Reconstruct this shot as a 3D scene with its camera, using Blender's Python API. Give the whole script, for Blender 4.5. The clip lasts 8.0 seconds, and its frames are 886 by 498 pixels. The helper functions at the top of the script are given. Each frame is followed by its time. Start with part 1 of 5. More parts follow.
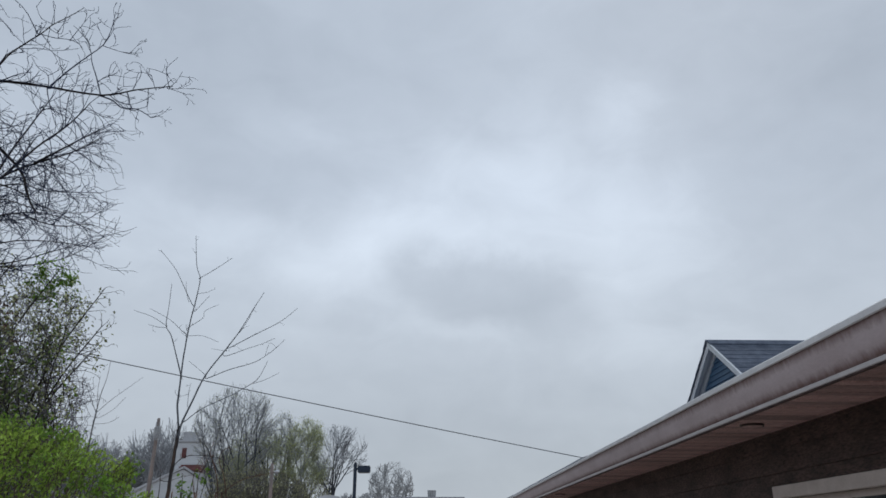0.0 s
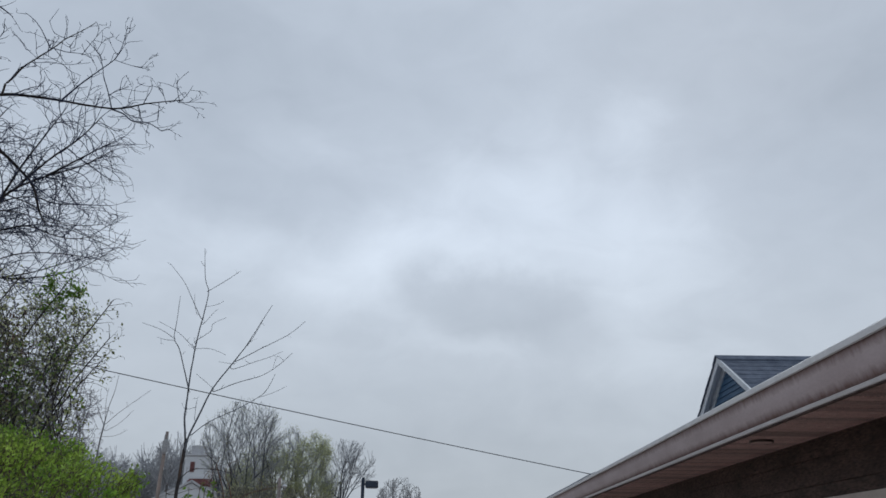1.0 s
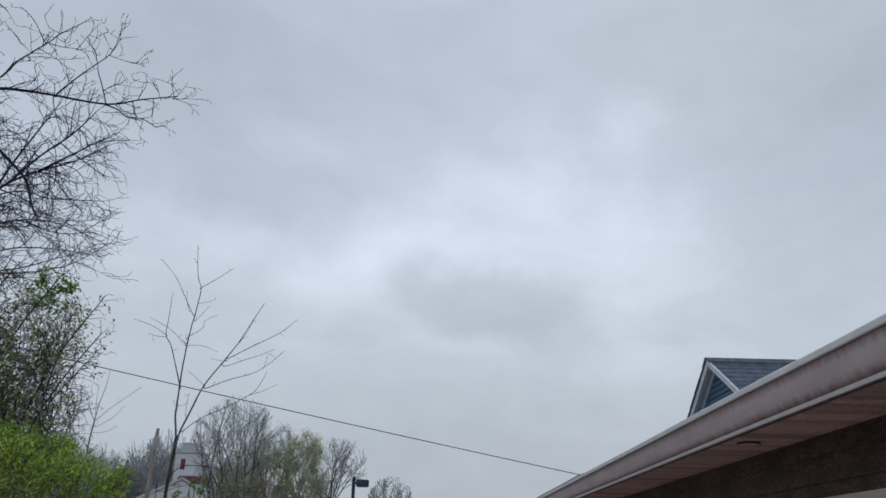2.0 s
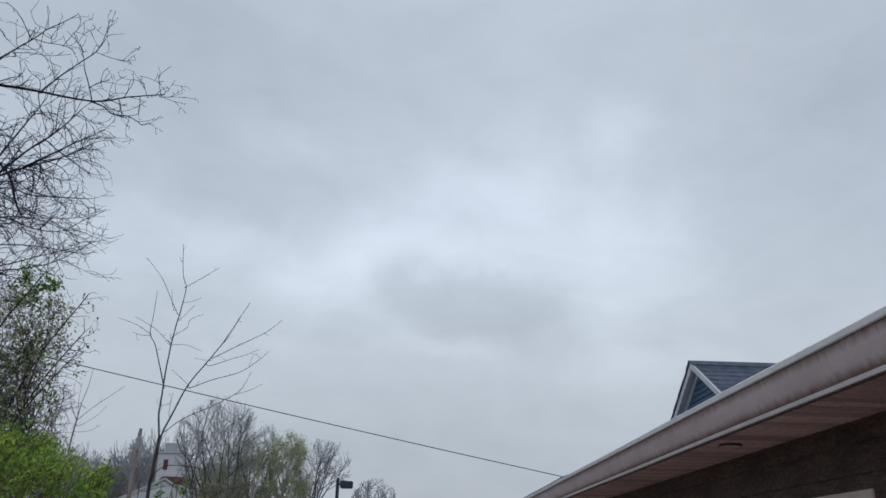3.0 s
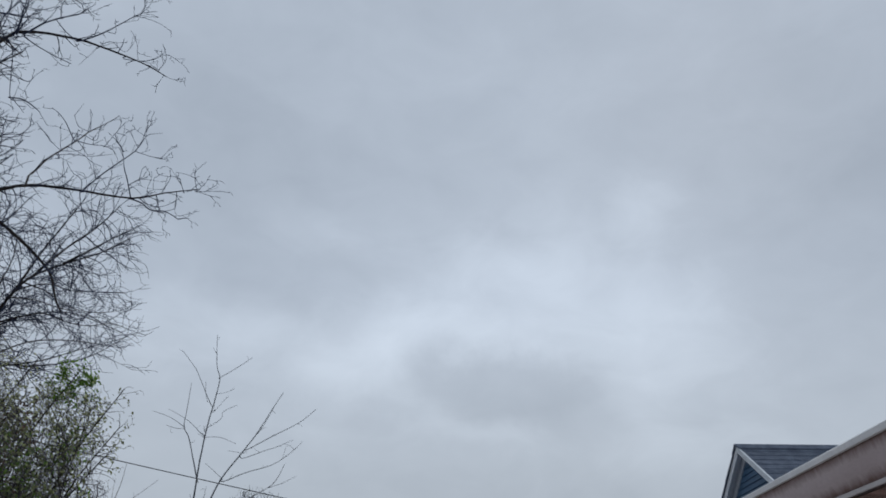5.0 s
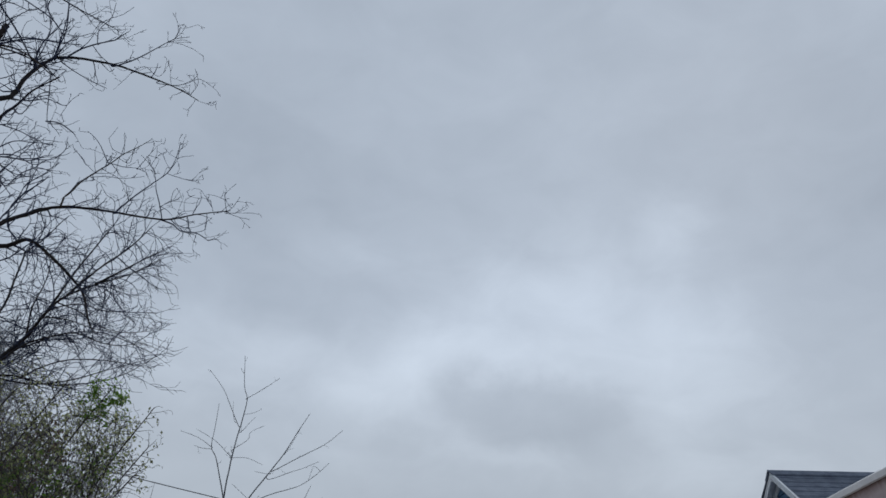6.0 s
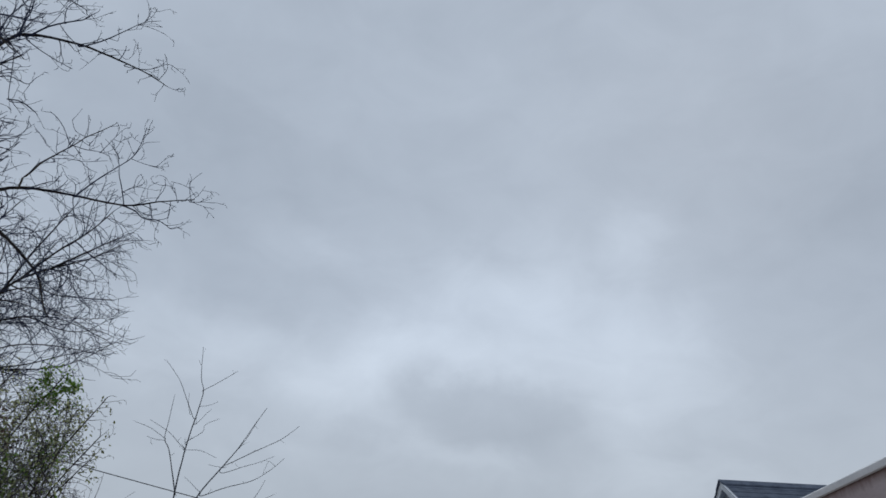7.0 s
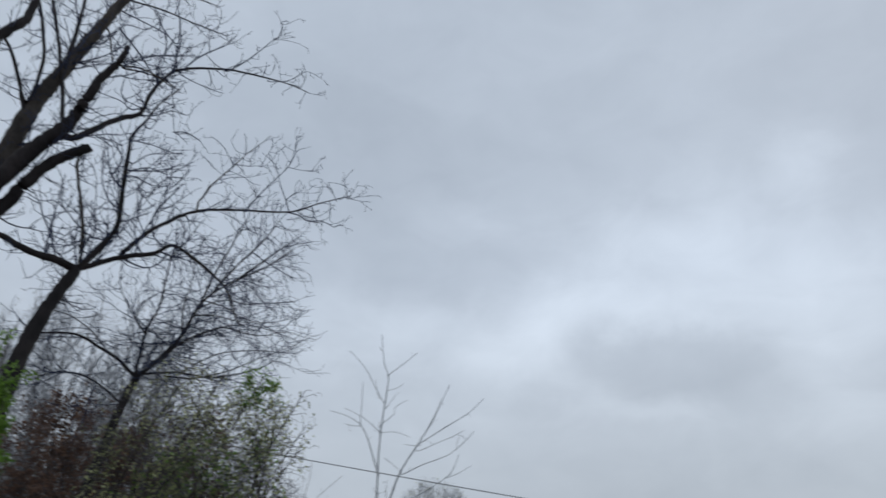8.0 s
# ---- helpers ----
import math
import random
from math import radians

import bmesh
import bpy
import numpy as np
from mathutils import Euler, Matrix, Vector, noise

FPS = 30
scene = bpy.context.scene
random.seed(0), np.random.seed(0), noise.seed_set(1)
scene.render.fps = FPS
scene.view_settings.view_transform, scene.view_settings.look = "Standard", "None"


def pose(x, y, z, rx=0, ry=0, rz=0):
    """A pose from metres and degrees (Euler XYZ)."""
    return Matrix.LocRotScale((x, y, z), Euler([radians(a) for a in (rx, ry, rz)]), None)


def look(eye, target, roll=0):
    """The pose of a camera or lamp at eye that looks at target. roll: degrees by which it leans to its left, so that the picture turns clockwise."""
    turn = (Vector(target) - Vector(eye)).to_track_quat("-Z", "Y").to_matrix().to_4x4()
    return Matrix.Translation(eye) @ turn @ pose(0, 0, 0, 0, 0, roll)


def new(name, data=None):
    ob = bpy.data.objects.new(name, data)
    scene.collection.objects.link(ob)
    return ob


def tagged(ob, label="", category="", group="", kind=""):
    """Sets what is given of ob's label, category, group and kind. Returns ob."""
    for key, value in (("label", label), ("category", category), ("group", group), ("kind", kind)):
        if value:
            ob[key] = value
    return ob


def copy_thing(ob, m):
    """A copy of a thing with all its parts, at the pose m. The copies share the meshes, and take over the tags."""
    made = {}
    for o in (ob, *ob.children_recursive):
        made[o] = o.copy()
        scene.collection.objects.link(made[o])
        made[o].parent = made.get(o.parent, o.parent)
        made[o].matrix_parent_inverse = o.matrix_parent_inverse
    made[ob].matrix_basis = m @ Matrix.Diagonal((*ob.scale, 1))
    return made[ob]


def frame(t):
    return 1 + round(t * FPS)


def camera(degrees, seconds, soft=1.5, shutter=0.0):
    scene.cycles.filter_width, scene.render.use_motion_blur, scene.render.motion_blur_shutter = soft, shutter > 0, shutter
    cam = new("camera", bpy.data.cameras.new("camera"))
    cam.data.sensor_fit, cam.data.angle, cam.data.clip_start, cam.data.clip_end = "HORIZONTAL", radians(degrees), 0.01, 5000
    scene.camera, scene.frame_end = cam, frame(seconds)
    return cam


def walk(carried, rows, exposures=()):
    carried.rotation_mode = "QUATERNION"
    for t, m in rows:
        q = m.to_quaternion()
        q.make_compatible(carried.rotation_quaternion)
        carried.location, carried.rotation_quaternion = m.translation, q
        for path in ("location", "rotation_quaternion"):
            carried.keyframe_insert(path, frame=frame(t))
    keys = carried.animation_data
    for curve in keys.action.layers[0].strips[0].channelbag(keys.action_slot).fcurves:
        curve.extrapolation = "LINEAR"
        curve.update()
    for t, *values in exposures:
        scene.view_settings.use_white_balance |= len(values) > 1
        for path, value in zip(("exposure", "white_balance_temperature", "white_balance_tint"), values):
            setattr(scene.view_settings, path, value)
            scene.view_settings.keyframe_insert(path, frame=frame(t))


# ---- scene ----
# ---- camera ----
cam = camera(59.84, 8.0, soft=1.6, shutter=0.2)
walk(cam, [
    (0.0, pose(0.002, 0.0, 1.597, 111.0, 0.0, -1.5)),
    (0.5, pose(0.018, 0.029, 1.587, 111.52, -0.16, -1.03)),
    (1.0, pose(0.031, 0.026, 1.589, 112.09, -0.47, -0.92)),
    (1.5, pose(0.044, 0.008, 1.586, 112.07, -0.75, -1.1)),
    (3.0, pose(0.049, -0.018, 1.559, 112.25, -1.1, -2.74)),
    (3.5, pose(0.059, -0.037, 1.562, 112.41, -1.11, -3.06)),
    (4.0, pose(0.059, -0.051, 1.561, 112.64, -1.04, -3.45)),
    (4.5, pose(0.038, -0.037, 1.596, 114.21, -0.72, -3.08)),
    (4.7, pose(0.032, -0.035, 1.602, 115.73, -0.45, -1.86)),
    (4.8, pose(0.028, -0.034, 1.605, 116.68, -0.34, -1.22)),
    (5.0, pose(0.022, -0.032, 1.612, 118.28, -0.6, -0.03)),
    (5.2, pose(0.015, -0.021, 1.61, 119.2, -0.76, 1.1)),
    (6.3, pose(-0.004, -0.031, 1.584, 119.93, -1.89, 1.69)),
    (6.5, pose(-0.007, -0.033, 1.58, 119.83, -2.37, 1.26)),
    (6.7, pose(-0.014, -0.048, 1.588, 119.85, -2.57, 0.48)),
    (7.0, pose(-0.029, -0.033, 1.613, 119.95, -2.52, -1.99)),
    (7.5, pose(-0.049, -0.017, 1.645, 118.5, -1.17, -1.6)),
    (7.6, pose(-0.052, -0.015, 1.639, 118.07, -0.75, 0.68)),
    (7.7, pose(-0.054, -0.012, 1.633, 117.41, -0.52, 3.17)),
    (7.8, pose(-0.055, -0.011, 1.628, 117.32, -0.63, 5.95)),
    (7.9, pose(-0.056, -0.009, 1.63, 117.39, -0.79, 9.06)),
    (8.0, pose(-0.056, -0.008, 1.631, 117.2, -0.25, 12.43)),
], exposures=[(0.0, 0.0, 6500, 10), (4.4, 0.0, 6500, 10), (4.7, -0.03, 6470, 10), (5.0, -0.17, 6440, 10), (5.2, -0.2, 6420, 10), (6.5, -0.19, 6420, 10), (7.5, -0.19, 6420, 10), (7.8, -0.08, 6450, 10), (8.0, -0.04, 6480, 10)])

# ---- sky and light: thick overcast, soft light from everywhere ----
world = bpy.data.worlds.new("overcast_sky")
scene.world = world
world.use_nodes = True
wt = world.node_tree
wt.nodes.clear()


def wnode(kind, **kw):
    n = wt.nodes.new(kind)
    for k, v in kw.items():
        n.inputs[k].default_value = v
    return n


def way_of(az, el):
    a, e = radians(az), radians(el)
    return Vector((math.sin(a) * math.cos(e), math.cos(a) * math.cos(e), math.sin(e)))


w_out = wt.nodes.new("ShaderNodeOutputWorld")
w_bg = wt.nodes.new("ShaderNodeBackground")
w_co = wt.nodes.new("ShaderNodeTexCoord")
w_noise = wnode("ShaderNodeTexNoise", Scale=7.0, Detail=6.0, Roughness=0.56)
wt.links.new(w_co.outputs["Generated"], w_noise.inputs["Vector"])
w_sub = wt.nodes.new("ShaderNodeVectorMath")
w_sub.operation = "SUBTRACT"
w_sub.inputs[1].default_value = (0.5, 0.5, 0.5)
wt.links.new(w_noise.outputs["Color"], w_sub.inputs[0])
w_warp = wt.nodes.new("ShaderNodeVectorMath")
w_warp.operation = "MULTIPLY_ADD"
w_warp.inputs[1].default_value = (0.09, 0.09, 0.09)
wt.links.new(w_sub.outputs[0], w_warp.inputs[0])
wt.links.new(w_co.outputs["Generated"], w_warp.inputs[2])
w_dir = wt.nodes.new("ShaderNodeVectorMath")
w_dir.operation = "NORMALIZE"
wt.links.new(w_warp.outputs[0], w_dir.inputs[0])

# broad noise over the whole dome, then the thicker and thinner places of the cloud deck
w_broad = wnode("ShaderNodeTexNoise", Scale=2.6, Detail=6.0, Roughness=0.5, Distortion=0.4)
wt.links.new(w_dir.outputs[0], w_broad.inputs["Vector"])
w_sum = wt.nodes.new("ShaderNodeMapRange")
for i, v in enumerate((0.3, 0.7, -0.1, 0.1)):
    w_sum.inputs[1 + i].default_value = v
wt.links.new(w_broad.outputs["Fac"], w_sum.inputs[0])
total = w_sum.outputs[0]
w_fine = wnode("ShaderNodeTexNoise", Scale=10.0, Detail=4.0, Roughness=0.55, Distortion=0.4)
w_flat = wt.nodes.new("ShaderNodeMapping")
w_flat.inputs["Scale"].default_value = (1.0, 1.0, 1.7)
wt.links.new(w_co.outputs["Generated"], w_flat.inputs["Vector"])
wt.links.new(w_flat.outputs[0], w_fine.inputs["Vector"])
w_fmap = wt.nodes.new("ShaderNodeMapRange")
for i, v in enumerate((0.3, 0.7, -0.15, 0.15)):
    w_fmap.inputs[1 + i].default_value = v
wt.links.new(w_fine.outputs["Fac"], w_fmap.inputs[0])
w_both = wt.nodes.new("ShaderNodeMath")
wt.links.new(total, w_both.inputs[0])
wt.links.new(w_fmap.outputs[0], w_both.inputs[1])
total = w_both.outputs[0]
THICK = [
    (-19.5, 33.8, 0.47, 0.196, -0.48), (32.6, 30.2, 0.382, 0.286, -0.5), (4.9, 4.5, 1.101, 0.154, -0.5), (0.7, 51.8, 1.248, 0.15, -0.35),
    (-13.0, 25.8, 0.228, 0.053, -0.3), (31.7, 31.2, 0.125, 0.082, -0.1), (4.8, 17.9, 0.173, 0.062, -0.56), (10.3, 15.3, 0.073, 0.039, -0.18),
    (-5.2, 15.3, 0.073, 0.046, -0.14), (11.1, 39.4, 0.279, 0.074, -0.16), (-9.2, 11.7, 0.206, 0.058, -0.1),
]
THIN = [
    (5.4, 22.2, 0.52, 0.21, 0.6), (-12.4, 29.4, 0.095, 0.042, 0.24), (17.4, 31.1, 0.073, 0.079, 0.36), (13.4, 27.7, 0.132, 0.052, 0.08),
    (-8.4, 19.5, 0.11, 0.059, 0.34), (-1.4, 21.7, 0.213, 0.038, 0.22), (15.0, 21.4, 0.154, 0.103, 0.16), (5.5, 26.9, 0.088, 0.039, 0.1),
    (3.0, 15.3, 0.095, 0.026, 0.24), (-19.7, 21.4, 0.169, 0.065, 0.22), (16.7, 13.2, 0.169, 0.072, 0.12), (-1.7, 16.6, 0.088, 0.028, 0.15),
]
for az, el, wide, high, amount in THICK + THIN:
    off = wt.nodes.new("ShaderNodeVectorMath")
    off.operation = "SUBTRACT"
    off.inputs[1].default_value = way_of(az, el)
    wt.links.new(w_dir.outputs[0], off.inputs[0])
    size = wt.nodes.new("ShaderNodeVectorMath")
    size.operation = "MULTIPLY"
    size.inputs[1].default_value = (1 / wide, 1 / wide, 1 / high)
    wt.links.new(off.outputs[0], size.inputs[0])
    far = wt.nodes.new("ShaderNodeVectorMath")
    far.operation = "LENGTH"
    wt.links.new(size.outputs[0], far.inputs[0])
    ramp = wt.nodes.new("ShaderNodeMapRange")
    ramp.interpolation_type = "SMOOTHSTEP"
    for i, v in enumerate((0.4 if amount < -0.55 else 0.1, 1.0, amount, 0.0)):
        ramp.inputs[1 + i].default_value = v
    wt.links.new(far.outputs["Value"], ramp.inputs[0])
    add = wt.nodes.new("ShaderNodeMath")
    wt.links.new(total, add.inputs[0])
    wt.links.new(ramp.outputs[0], add.inputs[1])
    total = add.outputs[0]
w_ramp = wt.nodes.new("ShaderNodeValToRGB")
w_map = wt.nodes.new("ShaderNodeMapRange")
for i, v in enumerate((-0.8, 0.9, 0.0, 1.0)):
    w_map.inputs[1 + i].default_value = v
wt.links.new(total, w_map.inputs[0])
wt.links.new(w_map.outputs[0], w_ramp.inputs[0])
w_ramp.color_ramp.elements[0].color = (0.394, 0.454, 0.538, 1)
w_ramp.color_ramp.elements[1].color = (0.685, 0.775, 0.895, 1)
mid = w_ramp.color_ramp.elements.new(0.5)
mid.color = (0.505, 0.575, 0.672, 1)
w_sky = wt.nodes.new("ShaderNodeTexSky")
w_sky.sky_type = "NISHITA"
w_sky.sun_disc = False
w_sky.sun_elevation, w_sky.sun_rotation = radians(38), radians(25)
w_mix = wt.nodes.new("ShaderNodeMix")
w_mix.data_type = "RGBA"
w_mix.blend_type = "ADD"
w_mix.inputs[0].default_value = 0.002
w_sep = wt.nodes.new("ShaderNodeSeparateXYZ")
wt.links.new(w_co.outputs["Generated"], w_sep.inputs[0])
w_low = wt.nodes.new("ShaderNodeMapRange")
for i, v in enumerate((0.08, 0.42, 1.0, 0.0)):
    w_low.inputs[1 + i].default_value = v
wt.links.new(w_sep.outputs["Z"], w_low.inputs[0])
w_haze = wt.nodes.new("ShaderNodeMix")
w_haze.data_type = "RGBA"
w_haze.blend_type = "MULTIPLY"
w_haze.inputs[7].default_value = (1.0, 0.975, 0.925, 1)
wt.links.new(w_low.outputs[0], w_haze.inputs[0])
wt.links.new(w_ramp.outputs[0], w_haze.inputs[6])
wt.links.new(w_haze.outputs[2], w_mix.inputs[6])
wt.links.new(w_sky.outputs[0], w_mix.inputs[7])
wt.links.new(w_mix.outputs[2], w_bg.inputs[0])
wt.links.new(w_bg.outputs[0], w_out.inputs[0])
w_bg.inputs[1].default_value = 1.0

sun = new("sun", bpy.data.lights.new("sun", "SUN"))
sun.data.energy, sun.data.angle, sun.data.color = 0.5, radians(40), (1.0, 0.97, 0.93)
sun.matrix_world = look(way_of(25, 38) * 100, (0, 0, 0))


# ---- materials ----
def material(name, colours, rough=0.8, scale=8.0, grain=60.0, bump=0.3, metal=0.0, per_piece=0.0, stretch=(1, 1, 1), light_through=0.0, spread=(0.3, 0.7), spec=0.4, speck=0.25):
    """Two colours mixed by a broad noise, darkened or lightened by a fine grain, with a fine relief."""
    m = bpy.data.materials.new(name)
    m.use_nodes = True
    t = m.node_tree
    b = t.nodes["Principled BSDF"]
    b.inputs["Roughness"].default_value, b.inputs["Metallic"].default_value = rough, metal
    b.inputs["Specular IOR Level"].default_value = spec
    co = t.nodes.new("ShaderNodeTexCoord")
    mp = t.nodes.new("ShaderNodeMapping")
    mp.inputs["Scale"].default_value = stretch
    t.links.new(co.outputs["Object"], mp.inputs["Vector"])
    n1, n2 = t.nodes.new("ShaderNodeTexNoise"), t.nodes.new("ShaderNodeTexNoise")
    n1.inputs["Scale"].default_value, n1.inputs["Detail"].default_value = scale, 4
    n2.inputs["Scale"].default_value, n2.inputs["Detail"].default_value = grain, 3
    for n in (n1, n2):
        t.links.new(mp.outputs[0], n.inputs["Vector"])
    cr = t.nodes.new("ShaderNodeValToRGB")
    cr.color_ramp.elements[0].position, cr.color_ramp.elements[1].position = spread
    cr.color_ramp.elements[0].color, cr.color_ramp.elements[1].color = (*colours[0], 1), (*colours[1], 1)
    t.links.new(n1.outputs["Fac"], cr.inputs[0])
    mr = t.nodes.new("ShaderNodeMapRange")
    for i, v in enumerate((0.25, 0.75, 1 - speck, 1 + speck)):
        mr.inputs[1 + i].default_value = v
    t.links.new(n2.outputs["Fac"], mr.inputs[0])
    value = mr.outputs[0]
    if per_piece:
        rnd = t.nodes.new("ShaderNodeObjectInfo").outputs["Random"] if per_piece > 0 else t.nodes.new("ShaderNodeNewGeometry").outputs["Random Per Island"]
        pr = t.nodes.new("ShaderNodeMapRange")
        pr.inputs[3].default_value, pr.inputs[4].default_value = 1 - abs(per_piece), 1 + abs(per_piece)
        t.links.new(rnd, pr.inputs[0])
        mul = t.nodes.new("ShaderNodeMath")
        mul.operation = "MULTIPLY"
        t.links.new(value, mul.inputs[0])
        t.links.new(pr.outputs[0], mul.inputs[1])
        value = mul.outputs[0]
    vm = t.nodes.new("ShaderNodeVectorMath")
    vm.operation = "SCALE"
    t.links.new(cr.outputs[0], vm.inputs[0])
    t.links.new(value, vm.inputs["Scale"])
    t.links.new(vm.outputs[0], b.inputs["Base Color"])
    if bump:
        bp = t.nodes.new("ShaderNodeBump")
        bp.inputs["Strength"].default_value, bp.inputs["Distance"].default_value = bump, 0.01
        t.links.new(n2.outputs["Fac"], bp.inputs["Height"])
        t.links.new(bp.outputs[0], b.inputs["Normal"])
    if light_through:
        tr = t.nodes.new("ShaderNodeBsdfTranslucent")
        mix = t.nodes.new("ShaderNodeMixShader")
        mix.inputs[0].default_value = light_through
        t.links.new(vm.outputs[0], tr.inputs["Color"])
        t.links.new(b.outputs[0], mix.inputs[1])
        t.links.new(tr.outputs[0], mix.inputs[2])
        t.links.new(mix.outputs[0], t.nodes["Material Output"].inputs["Surface"])
    return m


BARK = material("grey_brown_bark", ((0.034, 0.03, 0.028), (0.078, 0.068, 0.06)), 0.95, 4, 40, 0.6, stretch=(1, 1, 0.35), spec=0.15)
BARK_WET = material("wet_dark_bark", ((0.012, 0.011, 0.012), (0.035, 0.03, 0.03)), 0.85, 4, 40, 0.6, stretch=(1, 1, 0.35), spec=0.2)
TWIG = material("twig_bark", ((0.026, 0.034, 0.064), (0.054, 0.067, 0.112)), 0.95, 3, 30, 0.0, spec=0.15)
SAPLING_BARK = material("sapling_bark", ((0.11, 0.12, 0.138), (0.19, 0.2, 0.218)), 0.9, 5, 50, 0.2, spec=0.2)
WET_BROWN = material("wet_brown_trunk", ((0.055, 0.05, 0.05), (0.2, 0.115, 0.07)), 0.8, 3.5, 40, 0.3, stretch=(1, 1, 0.4), spec=0.3, spread=(0.5, 0.7))
GREY_TWIG = material("grey_thicket_twigs", ((0.075, 0.07, 0.075), (0.14, 0.13, 0.135)), 0.9, 3, 30, 0.0, spec=0.2)
# bark colour paled to carry the haze
FAR_BARK = material("haze_tinted_far_bark", ((0.225, 0.228, 0.238), (0.31, 0.308, 0.312)), 1.0, 2, 20, 0.0, spec=0.0)
# twigs, boughs and limbs greyed in colour to stand in for haze
FAR_TWIG = material("haze_tinted_far_twigs", ((0.32, 0.335, 0.355), (0.41, 0.425, 0.44)), 1.0, 2, 20, 0.0, spec=0.0)
FAR_BOUGH = material("haze_tinted_bough", ((0.15, 0.158, 0.172), (0.235, 0.243, 0.257)), 1.0, 2, 20, 0.0, spec=0.0)
HAZED_LIMB = material("haze_tinted_limb", ((0.085, 0.092, 0.106), (0.135, 0.142, 0.157)), 1.0, 2, 20, 0.0, spec=0.0)
# far wood: haze is painted in as a lighter bluish grey
HAZED_TWIG = material("haze_tinted_wood_twigs", ((0.335, 0.347, 0.366), (0.425, 0.437, 0.455)), 1.0, 2, 20, 0.0, spec=0.0)
PURPLE_TWIG = material("grey_purple_twigs", ((0.16, 0.153, 0.178), (0.24, 0.23, 0.255)), 0.95, 3, 30, 0.0, spec=0.1)
ORANGE_STICK = material("dry_orange_brown_stick", ((0.10, 0.07, 0.055), (0.30, 0.17, 0.11)), 0.9, 3, 30, 0.1, spec=0.1)
DARK_TANGLE = material("wet_dark_tangle", ((0.125, 0.12, 0.112), (0.23, 0.215, 0.19)), 0.95, 2, 20, 0.0, spec=0.1)
BROWN_TWIG = material("brown_bud_twigs", ((0.12, 0.085, 0.075), (0.2, 0.15, 0.13)), 0.95, 3, 30, 0.0, spec=0.1)
LEAF_IVY = material("dark_green_leaf", ((0.19, 0.215, 0.1), (0.45, 0.47, 0.24)), 0.25, 1.2, 20, 0.0, per_piece=-0.65, light_through=0.38, spec=0.6)
LEAF_FRESH = material("fresh_green_leaf", ((0.115, 0.225, 0.03), (0.185, 0.315, 0.055)), 0.5, 2, 20, 0.0, per_piece=-0.35, light_through=0.4)
LEAF_BUSH = material("yellow_green_bush_leaf", ((0.16, 0.3, 0.04), (0.46, 0.61, 0.12)), 0.6, 2.2, 20, 0.0, per_piece=-0.45, light_through=0.42, spread=(0.36, 0.66))
LEAF_RUST = material("rusty_bud_leaf", ((0.11, 0.065, 0.045), (0.24, 0.15, 0.105)), 0.8, 2, 20, 0.0, per_piece=-0.4, light_through=0.2)
LEAF_HEDGE = material("olive_hedge_leaf", ((0.23, 0.236, 0.145), (0.44, 0.445, 0.26)), 0.8, 0.7, 10, 0.0, per_piece=-0.4, light_through=0.35)
# farthest trees: palest grey, the haze painted into the colour
PALE_TWIG = material("haze_tinted_pale_twigs", ((0.37, 0.378, 0.385), (0.46, 0.465, 0.468)), 1.0, 2, 20, 0.0, spec=0.0)
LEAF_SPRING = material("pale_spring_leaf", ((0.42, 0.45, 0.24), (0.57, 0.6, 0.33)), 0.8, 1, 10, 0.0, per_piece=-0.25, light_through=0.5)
GUTTER = material("stained_beige_aluminium", ((0.455, 0.38, 0.39), (0.555, 0.48, 0.495)), 0.5, 3, 40, 0.05, stretch=(1, 0.6, 2), spec=0.4, speck=0.06)


def stained(m, stain, low, high):
    """Brown run-off stains that gather along the two edges of the gutter's face, with ragged borders."""
    t = m.node_tree
    b = t.nodes["Principled BSDF"]
    src = b.inputs["Base Color"].links[0].from_socket
    co = t.nodes.new("ShaderNodeTexCoord")
    sep = t.nodes.new("ShaderNodeSeparateXYZ")
    t.links.new(co.outputs["Object"], sep.inputs[0])
    mp = t.nodes.new("ShaderNodeMapping")
    mp.inputs["Scale"].default_value = (5, 10, 5)
    t.links.new(co.outputs["Object"], mp.inputs["Vector"])
    ns = t.nodes.new("ShaderNodeTexNoise")
    ns.inputs["Scale"].default_value, ns.inputs["Detail"].default_value, ns.inputs["Roughness"].default_value = 1.6, 9, 0.7
    t.links.new(mp.outputs[0], ns.inputs["Vector"])
    mid_z, half = (low + high) / 2, (high - low) / 2
    edge = t.nodes.new("ShaderNodeMapRange")
    for i, v in enumerate((mid_z - half, mid_z + half, -1.0, 1.0)):
        edge.inputs[1 + i].default_value = v
    t.links.new(sep.outputs["Z"], edge.inputs[0])
    ab = t.nodes.new("ShaderNodeMath")
    ab.operation = "ABSOLUTE"
    t.links.new(edge.outputs[0], ab.inputs[0])
    ad = t.nodes.new("ShaderNodeMath")
    t.links.new(ab.outputs[0], ad.inputs[0])
    t.links.new(ns.outputs["Fac"], ad.inputs[1])
    ramp = t.nodes.new("ShaderNodeMapRange")
    for i, v in enumerate((0.92, 1.58, 0.0, 0.9)):
        ramp.inputs[1 + i].default_value = v
    t.links.new(ad.outputs[0], ramp.inputs[0])
    mix = t.nodes.new("ShaderNodeMix")
    mix.data_type = "RGBA"
    mix.inputs[7].default_value = (*stain, 1)
    t.links.new(ramp.outputs[0], mix.inputs[0])
    t.links.new(src, mix.inputs[6])
    t.links.new(mix.outputs[2], b.inputs["Base Color"])


